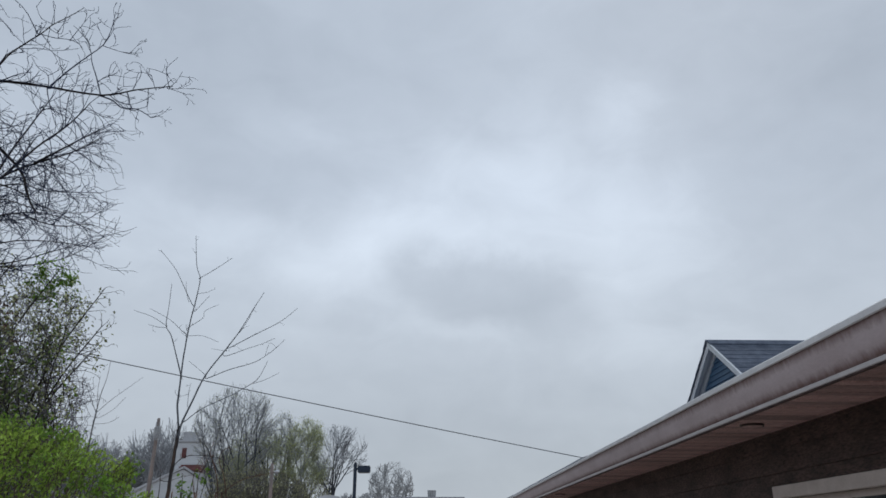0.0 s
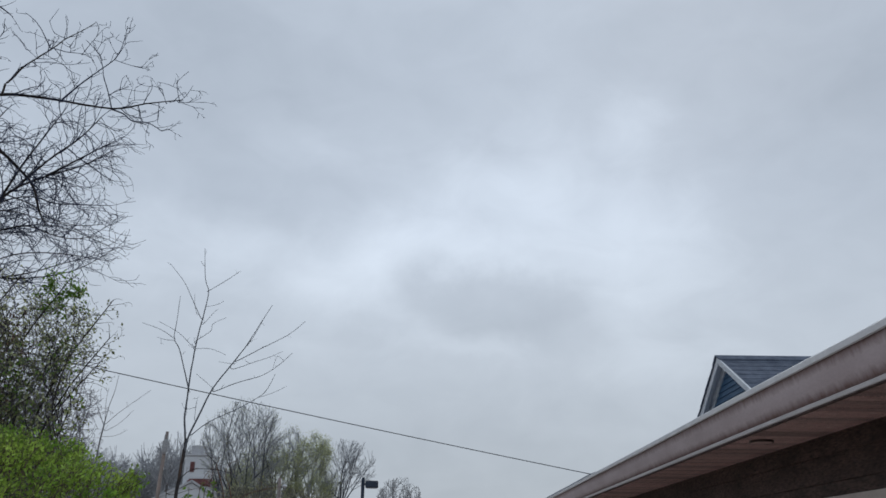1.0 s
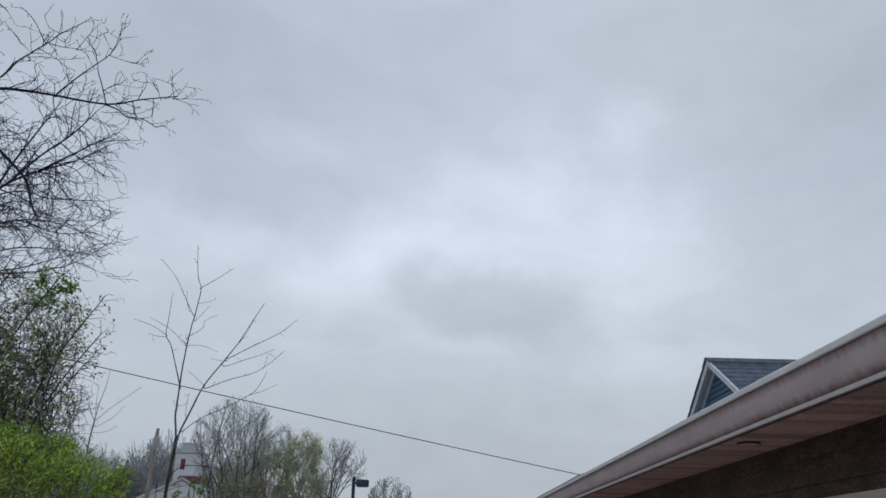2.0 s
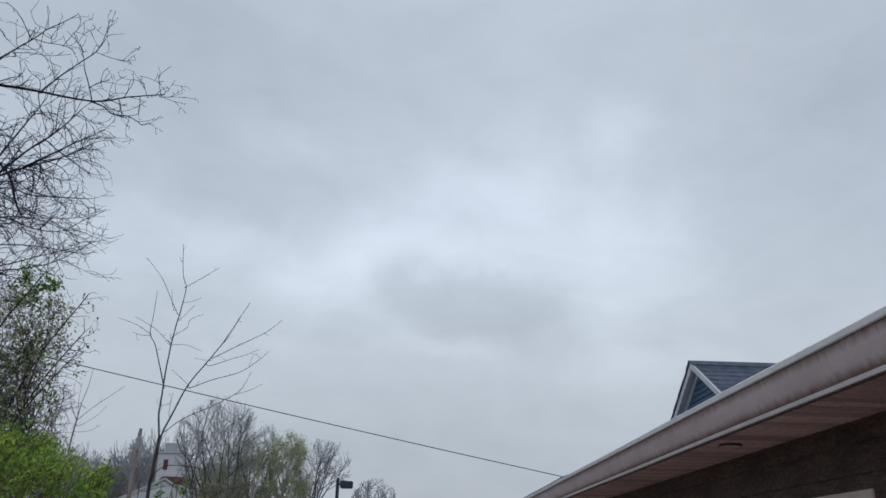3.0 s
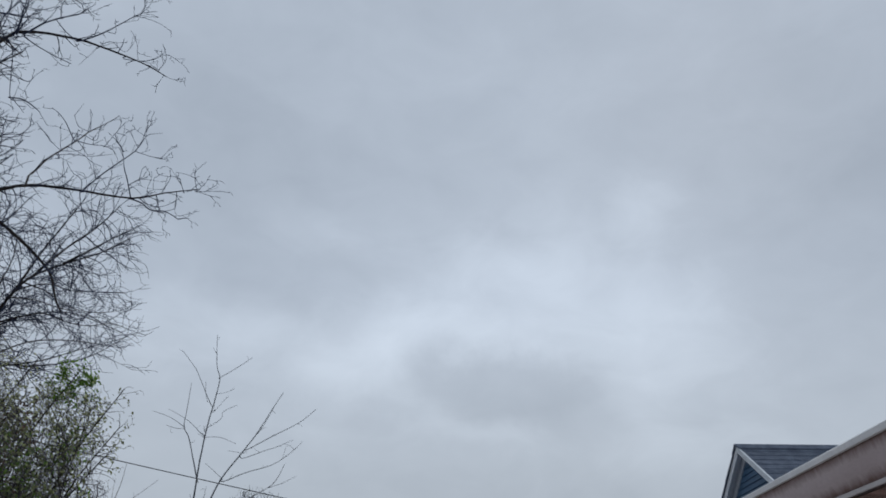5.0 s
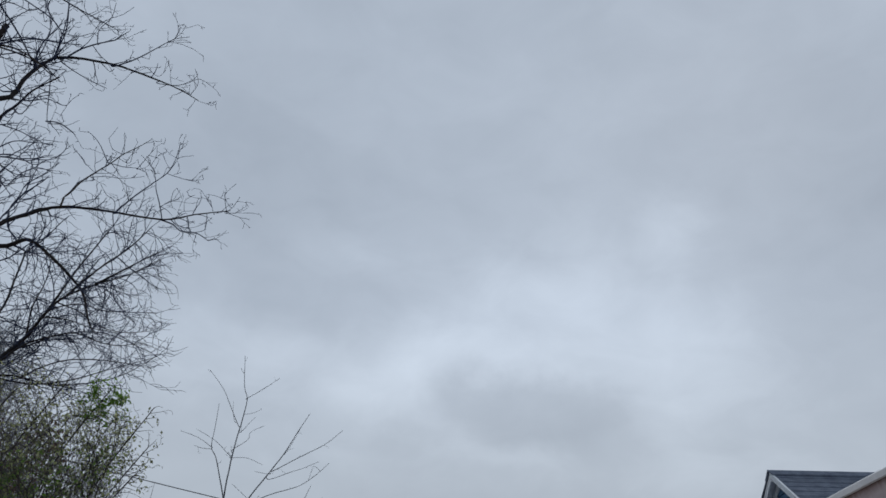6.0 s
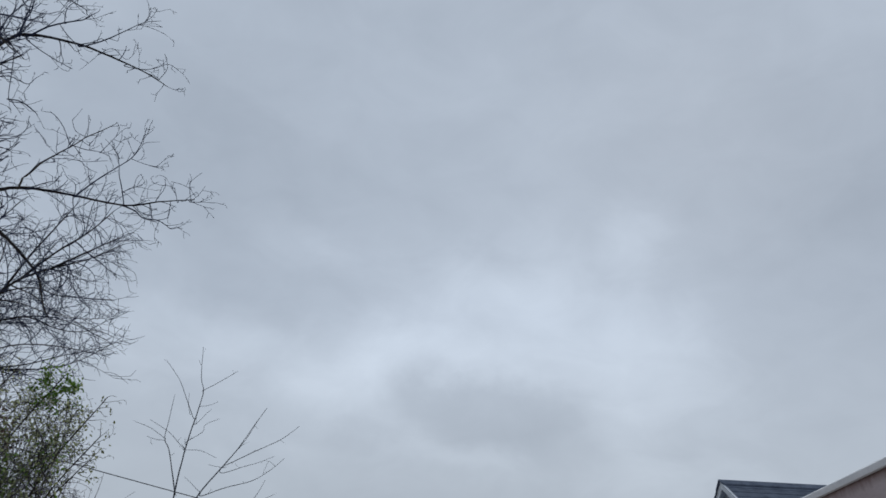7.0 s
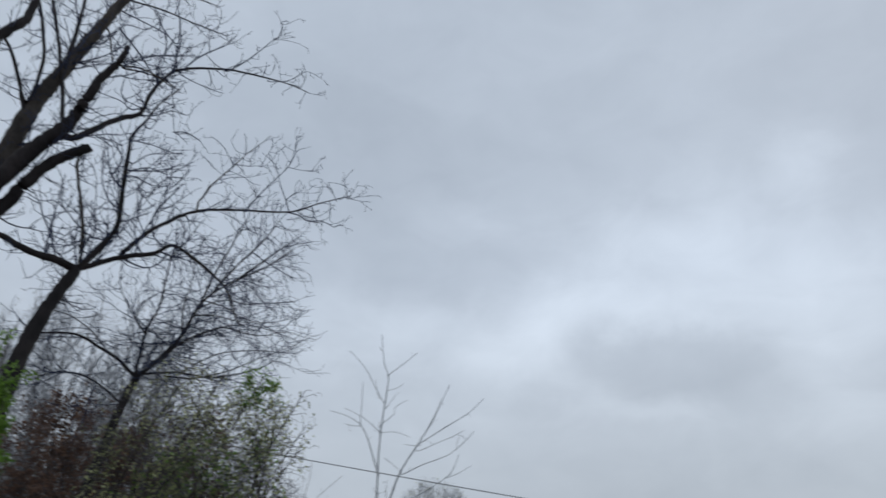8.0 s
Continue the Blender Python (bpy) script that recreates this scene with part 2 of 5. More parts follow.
stained(GUTTER, (0.15, 0.08, 0.068), 2.595, 2.778)
LIP = material("pale_aluminium_lip", ((0.60, 0.60, 0.61), (0.72, 0.72, 0.73)), 0.45, 4, 40, 0.05, spec=0.5, speck=0.05)
STRIP = material("dull_pale_trim_strip", ((0.45, 0.42, 0.42), (0.55, 0.515, 0.515)), 0.5, 4, 40, 0.05, spec=0.4, speck=0.06)
SOFFIT = material("pinkish_soffit_vinyl", ((0.56, 0.385, 0.36), (0.80, 0.605, 0.58)), 0.32, 6, 90, 0.3, per_piece=0.3, stretch=(1.6, 3, 1), speck=0.95, spec=0.6)
WALL = material("dark_brown_siding", ((0.036, 0.022, 0.018), (0.092, 0.058, 0.048)), 0.75, 7, 70, 0.4, per_piece=0.1, stretch=(1, 0.25, 1), speck=0.85)
TRIM = material("beige_window_trim", ((0.44, 0.38, 0.34), (0.54, 0.47, 0.43)), 0.6, 6, 60, 0.1, speck=0.08)
WHITE_TRIM = material("weathered_white_trim", ((0.58, 0.61, 0.64), (0.7, 0.73, 0.76)), 0.55, 6, 60, 0.1)
# brighter copy of the white trim, makes up for bounce light on the underside
LIGHTENED_UNDERSIDE = material("lightened_underside_board", ((0.84, 0.86, 0.87), (0.89, 0.9, 0.91)), 0.45, 4, 50, 0.0, speck=0.03)
BLUE_SIDING = material("blue_lap_siding", ((0.032, 0.088, 0.165), (0.058, 0.125, 0.215)), 0.6, 5, 60, 0.1, per_piece=0.12)
SHINGLE = material("slate_blue_shingle", ((0.09, 0.108, 0.145), (0.15, 0.174, 0.222)), 0.95, 9, 120, 0.6, per_piece=0.12, spec=0.2)
DARK_METAL = material("dark_metal", ((0.015, 0.032, 0.04), (0.03, 0.055, 0.065)), 0.5, 6, 60, 0.1, metal=0.2)
LAMP_BLUE = material("dark_blue_painted_steel", ((0.018, 0.03, 0.052), (0.03, 0.046, 0.075)), 0.5, 4, 40, 0.05)
LAMP_TRIM = material("dark_bronze_fixture", ((0.05, 0.035, 0.03), (0.08, 0.06, 0.05)), 0.4, 8, 60, 0.1, metal=0.4)
# cable grey lightened in colour for the wet sheen
CABLE = material("sheen_lightened_cable", ((0.085, 0.09, 0.102), (0.14, 0.148, 0.162)), 0.7, 6, 60, 0.0)
POLE = material("weathered_pole_wood", ((0.17, 0.155, 0.15), (0.30, 0.24, 0.21)), 0.95, 1.2, 30, 0.2, stretch=(1, 1, 0.5), spread=(0.4, 0.6))
CAN = material("grey_transformer_steel", ((0.30, 0.31, 0.32), (0.38, 0.39, 0.40)), 0.6, 4, 30, 0.05)
CHURCH = material("white_clapboard_far", ((0.55, 0.57, 0.59), (0.63, 0.65, 0.67)), 0.8, 0.6, 5, 0.0, stretch=(0.3, 0.3, 3), speck=0.07)
GREY_ROOF = material("light_grey_roof", ((0.40, 0.41, 0.43), (0.50, 0.51, 0.53)), 0.9, 1, 8, 0.0, speck=0.1)
RED = material("dull_red_paint", ((0.13, 0.05, 0.05), (0.19, 0.08, 0.075)), 0.7, 3, 30, 0.05)
# unseen ground; its warm tan is raised to bounce light onto soffit and wall
GROUND = material("warm_bounce_ground", ((0.27, 0.215, 0.185), (0.42, 0.355, 0.31)), 0.9, 0.25, 9, 0.5, spec=0.3)
# dark backing behind siding and soffit boards, shows in their gaps
DARK = material("dark_backing", ((0.03, 0.028, 0.026), (0.05, 0.047, 0.043)), 0.9, 3, 30, 0.0)


def glass():
    m = bpy.data.materials.new("window_glass")
    m.use_nodes = True
    b = m.node_tree.nodes["Principled BSDF"]
    b.inputs["Roughness"].default_value = 0.03
    b.inputs["Transmission Weight"].default_value = 1.0
    b.inputs["Base Color"].default_value = (0.85, 0.9, 0.88, 1)
    return m


GLASS = glass()


# ---- building helpers ----
def thing(name, base, label, category, group="", kind=""):
    ob = new(name)
    ob.location = base
    ob.empty_display_size = 0.2
    return tagged(ob, label, category, group, kind)


def origin_of(ob):
    p = Vector((0, 0, 0))
    while ob is not None:
        p += ob.location
        ob = ob.parent
    return p


def part(name, bm, mat, parent, label="", smooth=False):
    """Links a bmesh, given in world metres, as one mesh under a thing or a part."""
    me = bpy.data.meshes.new(name)
    bmesh.ops.translate(bm, verts=bm.verts, vec=-origin_of(parent))
    bm.to_mesh(me)
    bm.free()
    me.materials.append(mat)
    if smooth:
        me.polygons.foreach_set("use_smooth", [True] * len(me.polygons))
    ob = new(name, me)
    ob.parent = parent
    return tagged(ob, label)


def part_from(name, verts, faces, mat, parent, label="", smooth=False, kind=""):
    """The same from lists of corners and faces."""
    me = bpy.data.meshes.new(name)
    o = origin_of(parent)
    v = np.array(verts, dtype=float) - np.array(o)
    me.from_pydata(v.tolist(), [], faces)
    me.materials.append(mat)
    if smooth:
        me.polygons.foreach_set("use_smooth", [True] * len(me.polygons))
    ob = new(name, me)
    ob.parent = parent
    return tagged(ob, label, kind=kind)


def box(x0, x1, y0, y1, z0, z1, bevel=0.0, bm=None):
    bm = bm or bmesh.new()
    r = bmesh.ops.create_cube(bm, size=1.0, matrix=Matrix.LocRotScale(((x0 + x1) / 2, (y0 + y1) / 2, (z0 + z1) / 2), None, (x1 - x0, y1 - y0, z1 - z0)))
    if bevel:
        vs = set(r["verts"])
        bmesh.ops.bevel(bm, geom=[e for e in bm.edges if e.verts[0] in vs], offset=bevel, segments=2, affect="EDGES")
    return bm


def slab(corners, push):
    """A plate: a flat polygon pushed out to a thickness."""
    bm = bmesh.new()
    a = [bm.verts.new(c) for c in corners]
    b = [bm.verts.new(Vector(c) + Vector(push)) for c in corners]
    n = len(a)
    bm.faces.new(a)
    bm.faces.new(b[::-1])
    for i in range(n):
        bm.faces.new((a[i], b[i], b[(i + 1) % n], a[(i + 1) % n]))
    bmesh.ops.recalc_face_normals(bm, faces=bm.faces)
    return bm


def extrude_y(profile, y0, y1, step=0.0, wobble=0.0):
    """A profile of (x, z) drawn along y; step and wobble let a long run sag a little."""
    bm = bmesh.new()
    n = max(1, int((y1 - y0) / step)) if step else 1
    rings = []
    for i in range(n + 1):
        y = y0 + (y1 - y0) * i / n
        dz = wobble * noise.noise(Vector((0.3, y * 0.35, 7.1)))
        dx = wobble * 0.6 * noise.noise(Vector((5.3, y * 0.35, 1.1)))
        rings.append([bm.verts.new((x + dx, y, z + dz)) for x, z in profile])
    k = len(profile)
    for a, b in zip(rings, rings[1:]):
        for j in range(k):
            bm.faces.new((a[j], a[(j + 1) % k], b[(j + 1) % k], b[j]))
    bm.faces.new(rings[0])
    bm.faces.new(rings[-1][::-1])
    bmesh.ops.recalc_face_normals(bm, faces=bm.faces)
    return bm


def tube(verts, faces, pts, radii, sides):
    """Adds one tapered tube along a line of points."""
    base = len(verts)
    up = Vector((0.31, 0.17, 0.93))
    n = len(pts)
    for i, p in enumerate(pts):
        d = (pts[min(i + 1, n - 1)] - pts[max(i - 1, 0)])
        d = d.normalized() if d.length > 1e-6 else Vector((0, 0, 1))
        s = d.cross(up)
        if s.length < 1e-3:
            s = d.cross(Vector((1, 0, 0)))
        s.normalize()
        q = s.cross(d)
        r = radii[i]
        for k in range(sides):
            a = 2 * math.pi * k / sides
            verts.append(tuple(p + (s * math.cos(a) + q * math.sin(a)) * r))
    for i in range(n - 1):
        for k in range(sides):
            a, b = base + i * sides + k, base + i * sides + (k + 1) % sides
            faces.append((a, b, b + sides, a + sides))
    faces.append(tuple(range(base + sides - 1, base - 1, -1)))
    faces.append(tuple(range(base + (n - 1) * sides, base + n * sides)))


def smooth_line(pts, per=4):
    """A soft curve through a few places."""
    P = [Vector(p) for p in pts]
    if len(P) == 2:
        return [P[0].lerp(P[1], i / per) for i in range(per + 1)]
    out = []
    for i in range(len(P) - 1):
        p0, p1, p2, p3 = P[max(i - 1, 0)], P[i], P[i + 1], P[min(i + 2, len(P) - 1)]
        for k in range(per):
            t = k / per
            out.append(0.5 * ((2 * p1) + (p2 - p0) * t + (2 * p0 - 5 * p1 + 4 * p2 - p3) * t * t + (3 * p1 - p0 - 3 * p2 + p3) * t ** 3))
    out.append(P[-1])
    return out


def rand_dir(rng):
    while True:
        v = Vector((rng.uniform(-1, 1), rng.uniform(-1, 1), rng.uniform(-1, 1)))
        if 0.1 < v.length < 1:
            return v.normalized()


class Tree:
    """A tree of limbs that are set by hand and twigs that grow from them by rule."""

    def __init__(self, name, base, label, mat, twig_mat, seed, per_m=6.0, twig=(0.35, 0.8), twig_r=0.007, lift=0.1, kink=0.35, pull=(0, 0, 0), depth=2, category="tree", group="", fine=0.0035, joint=0.09):
        self.ob = thing(name, base, label, category, group)
        self.mat, self.twig_mat, self.rng = mat, twig_mat, random.Random(seed)
        self.per_m, self.twig, self.twig_r, self.lift, self.kink, self.pull, self.depth = per_m, twig, twig_r, lift, kink, Vector(pull), depth
        self.tv, self.tf, self.tips = [], [], []
        self.fine, self.joint, self.sub, self.dark, self.fork = fine, joint, 0.0, False, 0.7
        self.wood, self.snap, self.girth, self.trunk_mat, self.curl, self.spread, self.child = [], 0.3, 0.82, None, 0.0, 1.0, (0.25, 0.6)

    def grow(self, p, d, length, r, depth):
        rng = self.rng
        n = min(max(3, int(length / self.joint)), 9)
        pts, step = [p.copy()], length / n
        curl = rand_dir(rng) * self.curl if self.curl else Vector()
        for i in range(n):
            d = (d + rand_dir(rng) * self.kink * (0.65 if depth >= 2 else 1.0) + Vector((0, 0, self.lift)) + self.pull * 0.12 + curl).normalized()
            p = p + d * step * rng.uniform(0.7, 1.3)
            pts.append(p.copy())
            if depth > 0 and i > 0 and rng.random() < self.fork:
                side = (d + rand_dir(rng) * self.spread).normalized()
                self.grow(p, side, length * rng.uniform(*self.child), max(r * 0.62, self.fine), depth - 1)
        tube(self.tv, self.tf, pts, [max(r * (1 - 0.55 * i / n), self.fine * 0.6) for i in range(n + 1)], 3)
        self.tips += pts[1:]

    def limb(self, pts, r0, r1, twigs, name="limb", mat=None, sides=7, sub=0.0, reach=0.75):
        rng = self.rng
        pts = [Vector(p) for p in pts]
        if self.wood:
            root = min(self.wood, key=lambda q: (q - pts[0]).length_squared)
            if 0.01 < (root - pts[0]).length < self.snap:
                pts = [root] + pts
        line = smooth_line(pts, 8 if r0 > 0.1 else 4)
        n = len(line)
        radii = [(r0 + (r1 - r0) * (i / (n - 1)) ** 0.8) * rng.uniform(0.93, 1.07) for i in range(n)]
        for i in range(1, n - 1):
            line[i] = line[i] + rand_dir(rng) * min(radii[i] * 0.22, 0.012)
        self.wood += line
        v, f = [], []
        tube(v, f, line, radii, sides if r0 > 0.03 else 5)
        part_from(name, v, f, mat or self.mat, self.ob, smooth=True)
        if twigs:
            length = sum((b - a).length for a, b in zip(line, line[1:]))
            for _ in range(int(length * self.per_m * twigs) + 1):
                s = rng.uniform(0.08, 1.0) ** 0.8 * (n - 1)
                i = min(int(s), n - 2)
                p = line[i].lerp(line[i + 1], s - i)
                tan = (line[i + 1] - line[i]).normalized()
                d = (tan * 0.6 + rand_dir(rng) + self.pull * 0.5).normalized()
                self.grow(p, d, rng.uniform(*self.twig) * (1.1 - 0.5 * s / n) * min(1.0, max(0.65, r0 / 0.03)), min(self.twig_r, max(radii[i] * 0.7, self.fine)), self.depth)
            for _ in range(int(length * sub)):
                s = rng.uniform(0.1, reach) * (n - 1)
                i = min(int(s), n - 2)
                d = ((line[i + 1] - line[i]).normalized() * 0.5 + rand_dir(rng) + Vector((0, 0, 0.25))).normalized()
                self.grow(line[i].copy(), d, rng.uniform(0.9, 1.8), min(0.018, radii[i] * 0.6), self.depth)
            if twigs > 0.45:
                self.grow(line[-1], (line[-1] - line[-3]).normalized(), self.twig[0] * 0.7, min(self.twig_r, r1), max(self.depth - 1, 0))

    def finish(self, label="fine bare twigs"):
        if self.tv:
            part_from("crown", self.tv, self.tf, self.twig_mat, self.ob, label, kind="stuff")
        return self.ob


def limb(tree, pts, r0, r1, twigs, mat=None):
    big = r0 > 0.12
    tree.limb(pts, r0 * tree.girth, r1 * tree.girth, twigs, "limb" if r0 > 0.026 else "branch", mat=mat or (tree.twig_mat if r0 < 0.027 and tree.dark else tree.trunk_mat if not twigs and tree.trunk_mat else BARK_WET if tree.dark and 0.03 < r0 < 0.26 else None), sides=12 if big else 7, sub=tree.sub * (1.0 if twigs > 0.45 else 0.25) if r0 > 0.058 else 0.0, reach=0.6 if r0 < 0.1 else 0.9)


def leaf(verts, faces, p, d, nrm, length, width):
    """One leaf: two halves folded a little along the midrib."""
    side = d.cross(nrm)
    if side.length < 1e-4:
        return
    side.normalize()
    up = side.cross(d).normalized()
    b = len(verts)
    m = p + d * length * 0.45
    verts += [tuple(p), tuple(m + side * width * 0.5 + up * width * 0.18), tuple(p + d * length), tuple(m - side * width * 0.5 + up * width * 0.18)]
    faces += [(b, b + 1, b + 2), (b, b + 2, b + 3)]


def leaves_at(places, count, rng, length, jitter, droop=0.0):
    v, f = [], []
    for _ in range(count):
        p = rng.choice(places) + rand_dir(rng) * rng.uniform(0, jitter)
        d = (rand_dir(rng) + Vector((0, 0, -droop))).normalized()
        s = rng.uniform(*length)
        leaf(v, f, p, d, rand_dir(rng), s, s * rng.uniform(0.45, 0.7))
    return v, f


# ---- ground ----
def build_ground():
    v, f = [], []
    rings = [0.0, 6, 14, 25, 40, 60, 90, 140, 250, 500, 1000, 2200]
    seg = 48
    for i, r in enumerate(rings):
        for k in range(seg):
            a = 2 * math.pi * k / seg
            x, y = r * math.cos(a), r * math.sin(a)
            z = 0.05 * noise.noise(Vector((x * 0.2, y * 0.2, 0))) - 0.05 if r < 30 else -0.05
            v.append((x, y, z))
    for i in range(len(rings) - 1):
        for k in range(seg):
            a, b = i * seg + k, i * seg + (k + 1) % seg
            f.append((a, b, b + seg, a + seg) if i else (a, b + seg, a + seg))
    me = bpy.data.meshes.new("ground")
    me.from_pydata(v, [], f)
    me.materials.append(GROUND)
    tagged(new("ground", me), "unseen ground sheet, warm tan lightened to bounce light onto the eave", "ground", kind="structure")


build_ground()

# ---- the long low building ----
Y0, Y1 = -7.0, 31.0
WALL_X, SOFFIT_Z, EAVE_X = 3.24, 2.556, 2.575
WIN = (5.4, 7.2, 0.95, 1.98)
PITCH = 0.415
RIDGE_X = 9.5


def build_house():
    house = thing("house", (WALL_X, 12, 0), "long low brown-sided building with a stained eave and blue dormer", "house")
    # outer wall with the window opening
    y0, y1, z0, z1 = WIN
    wall = bmesh.new()
    for b in ((Y0, y0, 0, SOFFIT_Z), (y1, Y1, 0, SOFFIT_Z), (y0, y1, 0, z0), (y0, y1, z1, SOFFIT_Z)):
        box(WALL_X + 0.02, WALL_X + 0.2, b[0], b[1], b[2] - 0.1 if b[2] == 0 else b[2], b[3], bm=wall)
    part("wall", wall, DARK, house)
    far_wall = box(2 * RIDGE_X - WALL_X - 0.2, 2 * RIDGE_X - WALL_X, Y0, Y1, -0.1, SOFFIT_Z)
    part("wall", far_wall, WALL, house)
    for ya, yb in ((Y0, Y0 + 0.2), (Y1 - 0.2, Y1)):
        part("gable_wall", slab([(WALL_X + 0.2, ya, -0.1), (2 * RIDGE_X - WALL_X - 0.2, ya, -0.1), (2 * RIDGE_X - WALL_X - 0.2, ya, 2.75), (RIDGE_X, ya, 2.7 + (RIDGE_X - 2.6) * PITCH), (WALL_X + 0.2, ya, 2.75)], (0, yb - ya, 0)), WALL, house)
    # main roof, two slopes
    rise = (RIDGE_X - 2.5) * PITCH
    for s in (1, -1):
        xe = RIDGE_X - s * (RIDGE_X - 2.53)
        part("roof", slab([(xe, Y0 - 0.3, 2.82), (RIDGE_X, Y0 - 0.3, 2.82 + rise), (RIDGE_X, Y1 + 0.3, 2.82 + rise), (xe, Y1 + 0.3, 2.82)], (0, 0, -0.03)), SHINGLE, house)
    # eave: fascia, gutter, lip, lower strip
    part("fascia", box(EAVE_X + 0.01, EAVE_X + 0.04, Y0 - 0.3, Y1 + 0.3, SOFFIT_Z - 0.005, 2.76), GUTTER, house)
    prof = [(2.567, 2.582), (2.553, 2.62), (2.535, 2.66), (2.518, 2.71), (2.506, 2.76), (2.500, 2.795), (2.500, 2.83), (2.506, 2.83), (2.506, 2.795), (2.518, 2.73), (2.54, 2.67), (2.58, 2.60), (2.58, 2.582)]
    part("gutter_face", extrude_y(prof, Y0 - 0.3, Y1 + 0.3, 0.5, 0.006), GUTTER, house, "stained beige gutter face", True)
    lip = [(2.488, 2.792), (2.481, 2.798), (2.480, 2.833), (2.486, 2.841), (2.507, 2.841), (2.507, 2.835), (2.494, 2.833), (2.494, 2.792)]
    part("gutter_lip", extrude_y(lip, Y0 - 0.3, Y1 + 0.3, 0.5, 0.006), LIP, house, "pale rolled gutter lip")
    strip = [(2.556, 2.552), (2.553, 2.556), (2.553, 2.579), (2.558, 2.584), (2.58, 2.584), (2.58, 2.552)]
    part("soffit_trim", extrude_y(strip, Y0 - 0.3, Y1 + 0.3, 0.5, 0.004), STRIP, house, "pale trim strip under the gutter")
    # shadow gap under the trim, built as a strip in dark wall brown
    part("drip_edge", box(2.5585, EAVE_X - 0.001, Y0 - 0.3, Y1 + 0.3, 2.541, 2.551), WALL, house, "dark strip standing in for the shadow gap below the pale trim")
    edge = [(2.50, 2.844), (2.50, 2.866), (2.62, 2.913), (2.62, 2.89)]
    part("shingle_edge", extrude_y(edge, 12.5, Y1 + 0.3, 0.3, 0.016), SHINGLE, house, "uneven shingle edge above the gutter")
    # frieze board and corner strip where soffit meets wall
    part("frieze_board", box(WALL_X - 0.022, WALL_X + 0.02, Y0, Y1, SOFFIT_Z - 0.15, SOFFIT_Z, 0.004), WALL, house)
    part("cove_strip", box(WALL_X - 0.045, WALL_X - 0.023, Y0, Y1, SOFFIT_Z - 0.03, SOFFIT_Z - 0.002, 0.004), WALL, house)
    return house


house = build_house()


def window_parts(house):
    y0, y1, z0, z1 = WIN
    x = WALL_X
    frame_ob = part("window", box(x - 0.03, x + 0.02, y0 - 0.11, y1 + 0.1, z1, z1 + 0.11, 0.006), TRIM, house, "window with flat beige head trim")
    part("side_trim", box(x - 0.028, x + 0.02, y1, y1 + 0.09, z0 - 0.02, z1, 0.005), TRIM, frame_ob)
    part("side_trim", box(x - 0.028, x + 0.02, y0 - 0.09, y0, z0 - 0.02, z1, 0.005), TRIM, frame_ob)
    part("sill", box(x - 0.07, x + 0.02, y0 - 0.13, y1 + 0.13, z0 - 0.07, z0 - 0.02, 0.006), TRIM, frame_ob)
    sash = bmesh.new()
    for b in ((y0, y0 + 0.05, z0, z1), (y1 - 0.05, y1, z0, z1), (y0, y1, z0, z0 + 0.05), (y0, y1, z1 - 0.05, z1) ):
        box(x + 0.04, x + 0.08, *b, bm=sash)
    part("sash", sash, TRIM, frame_ob)
    for a, b in ((y0 + 0.04, y1 - 0.04),):
        part("pane", box(x + 0.055, x + 0.061, a, b, z0 + 0.04, z1 - 0.04), GLASS, frame_ob)


window_parts(house)


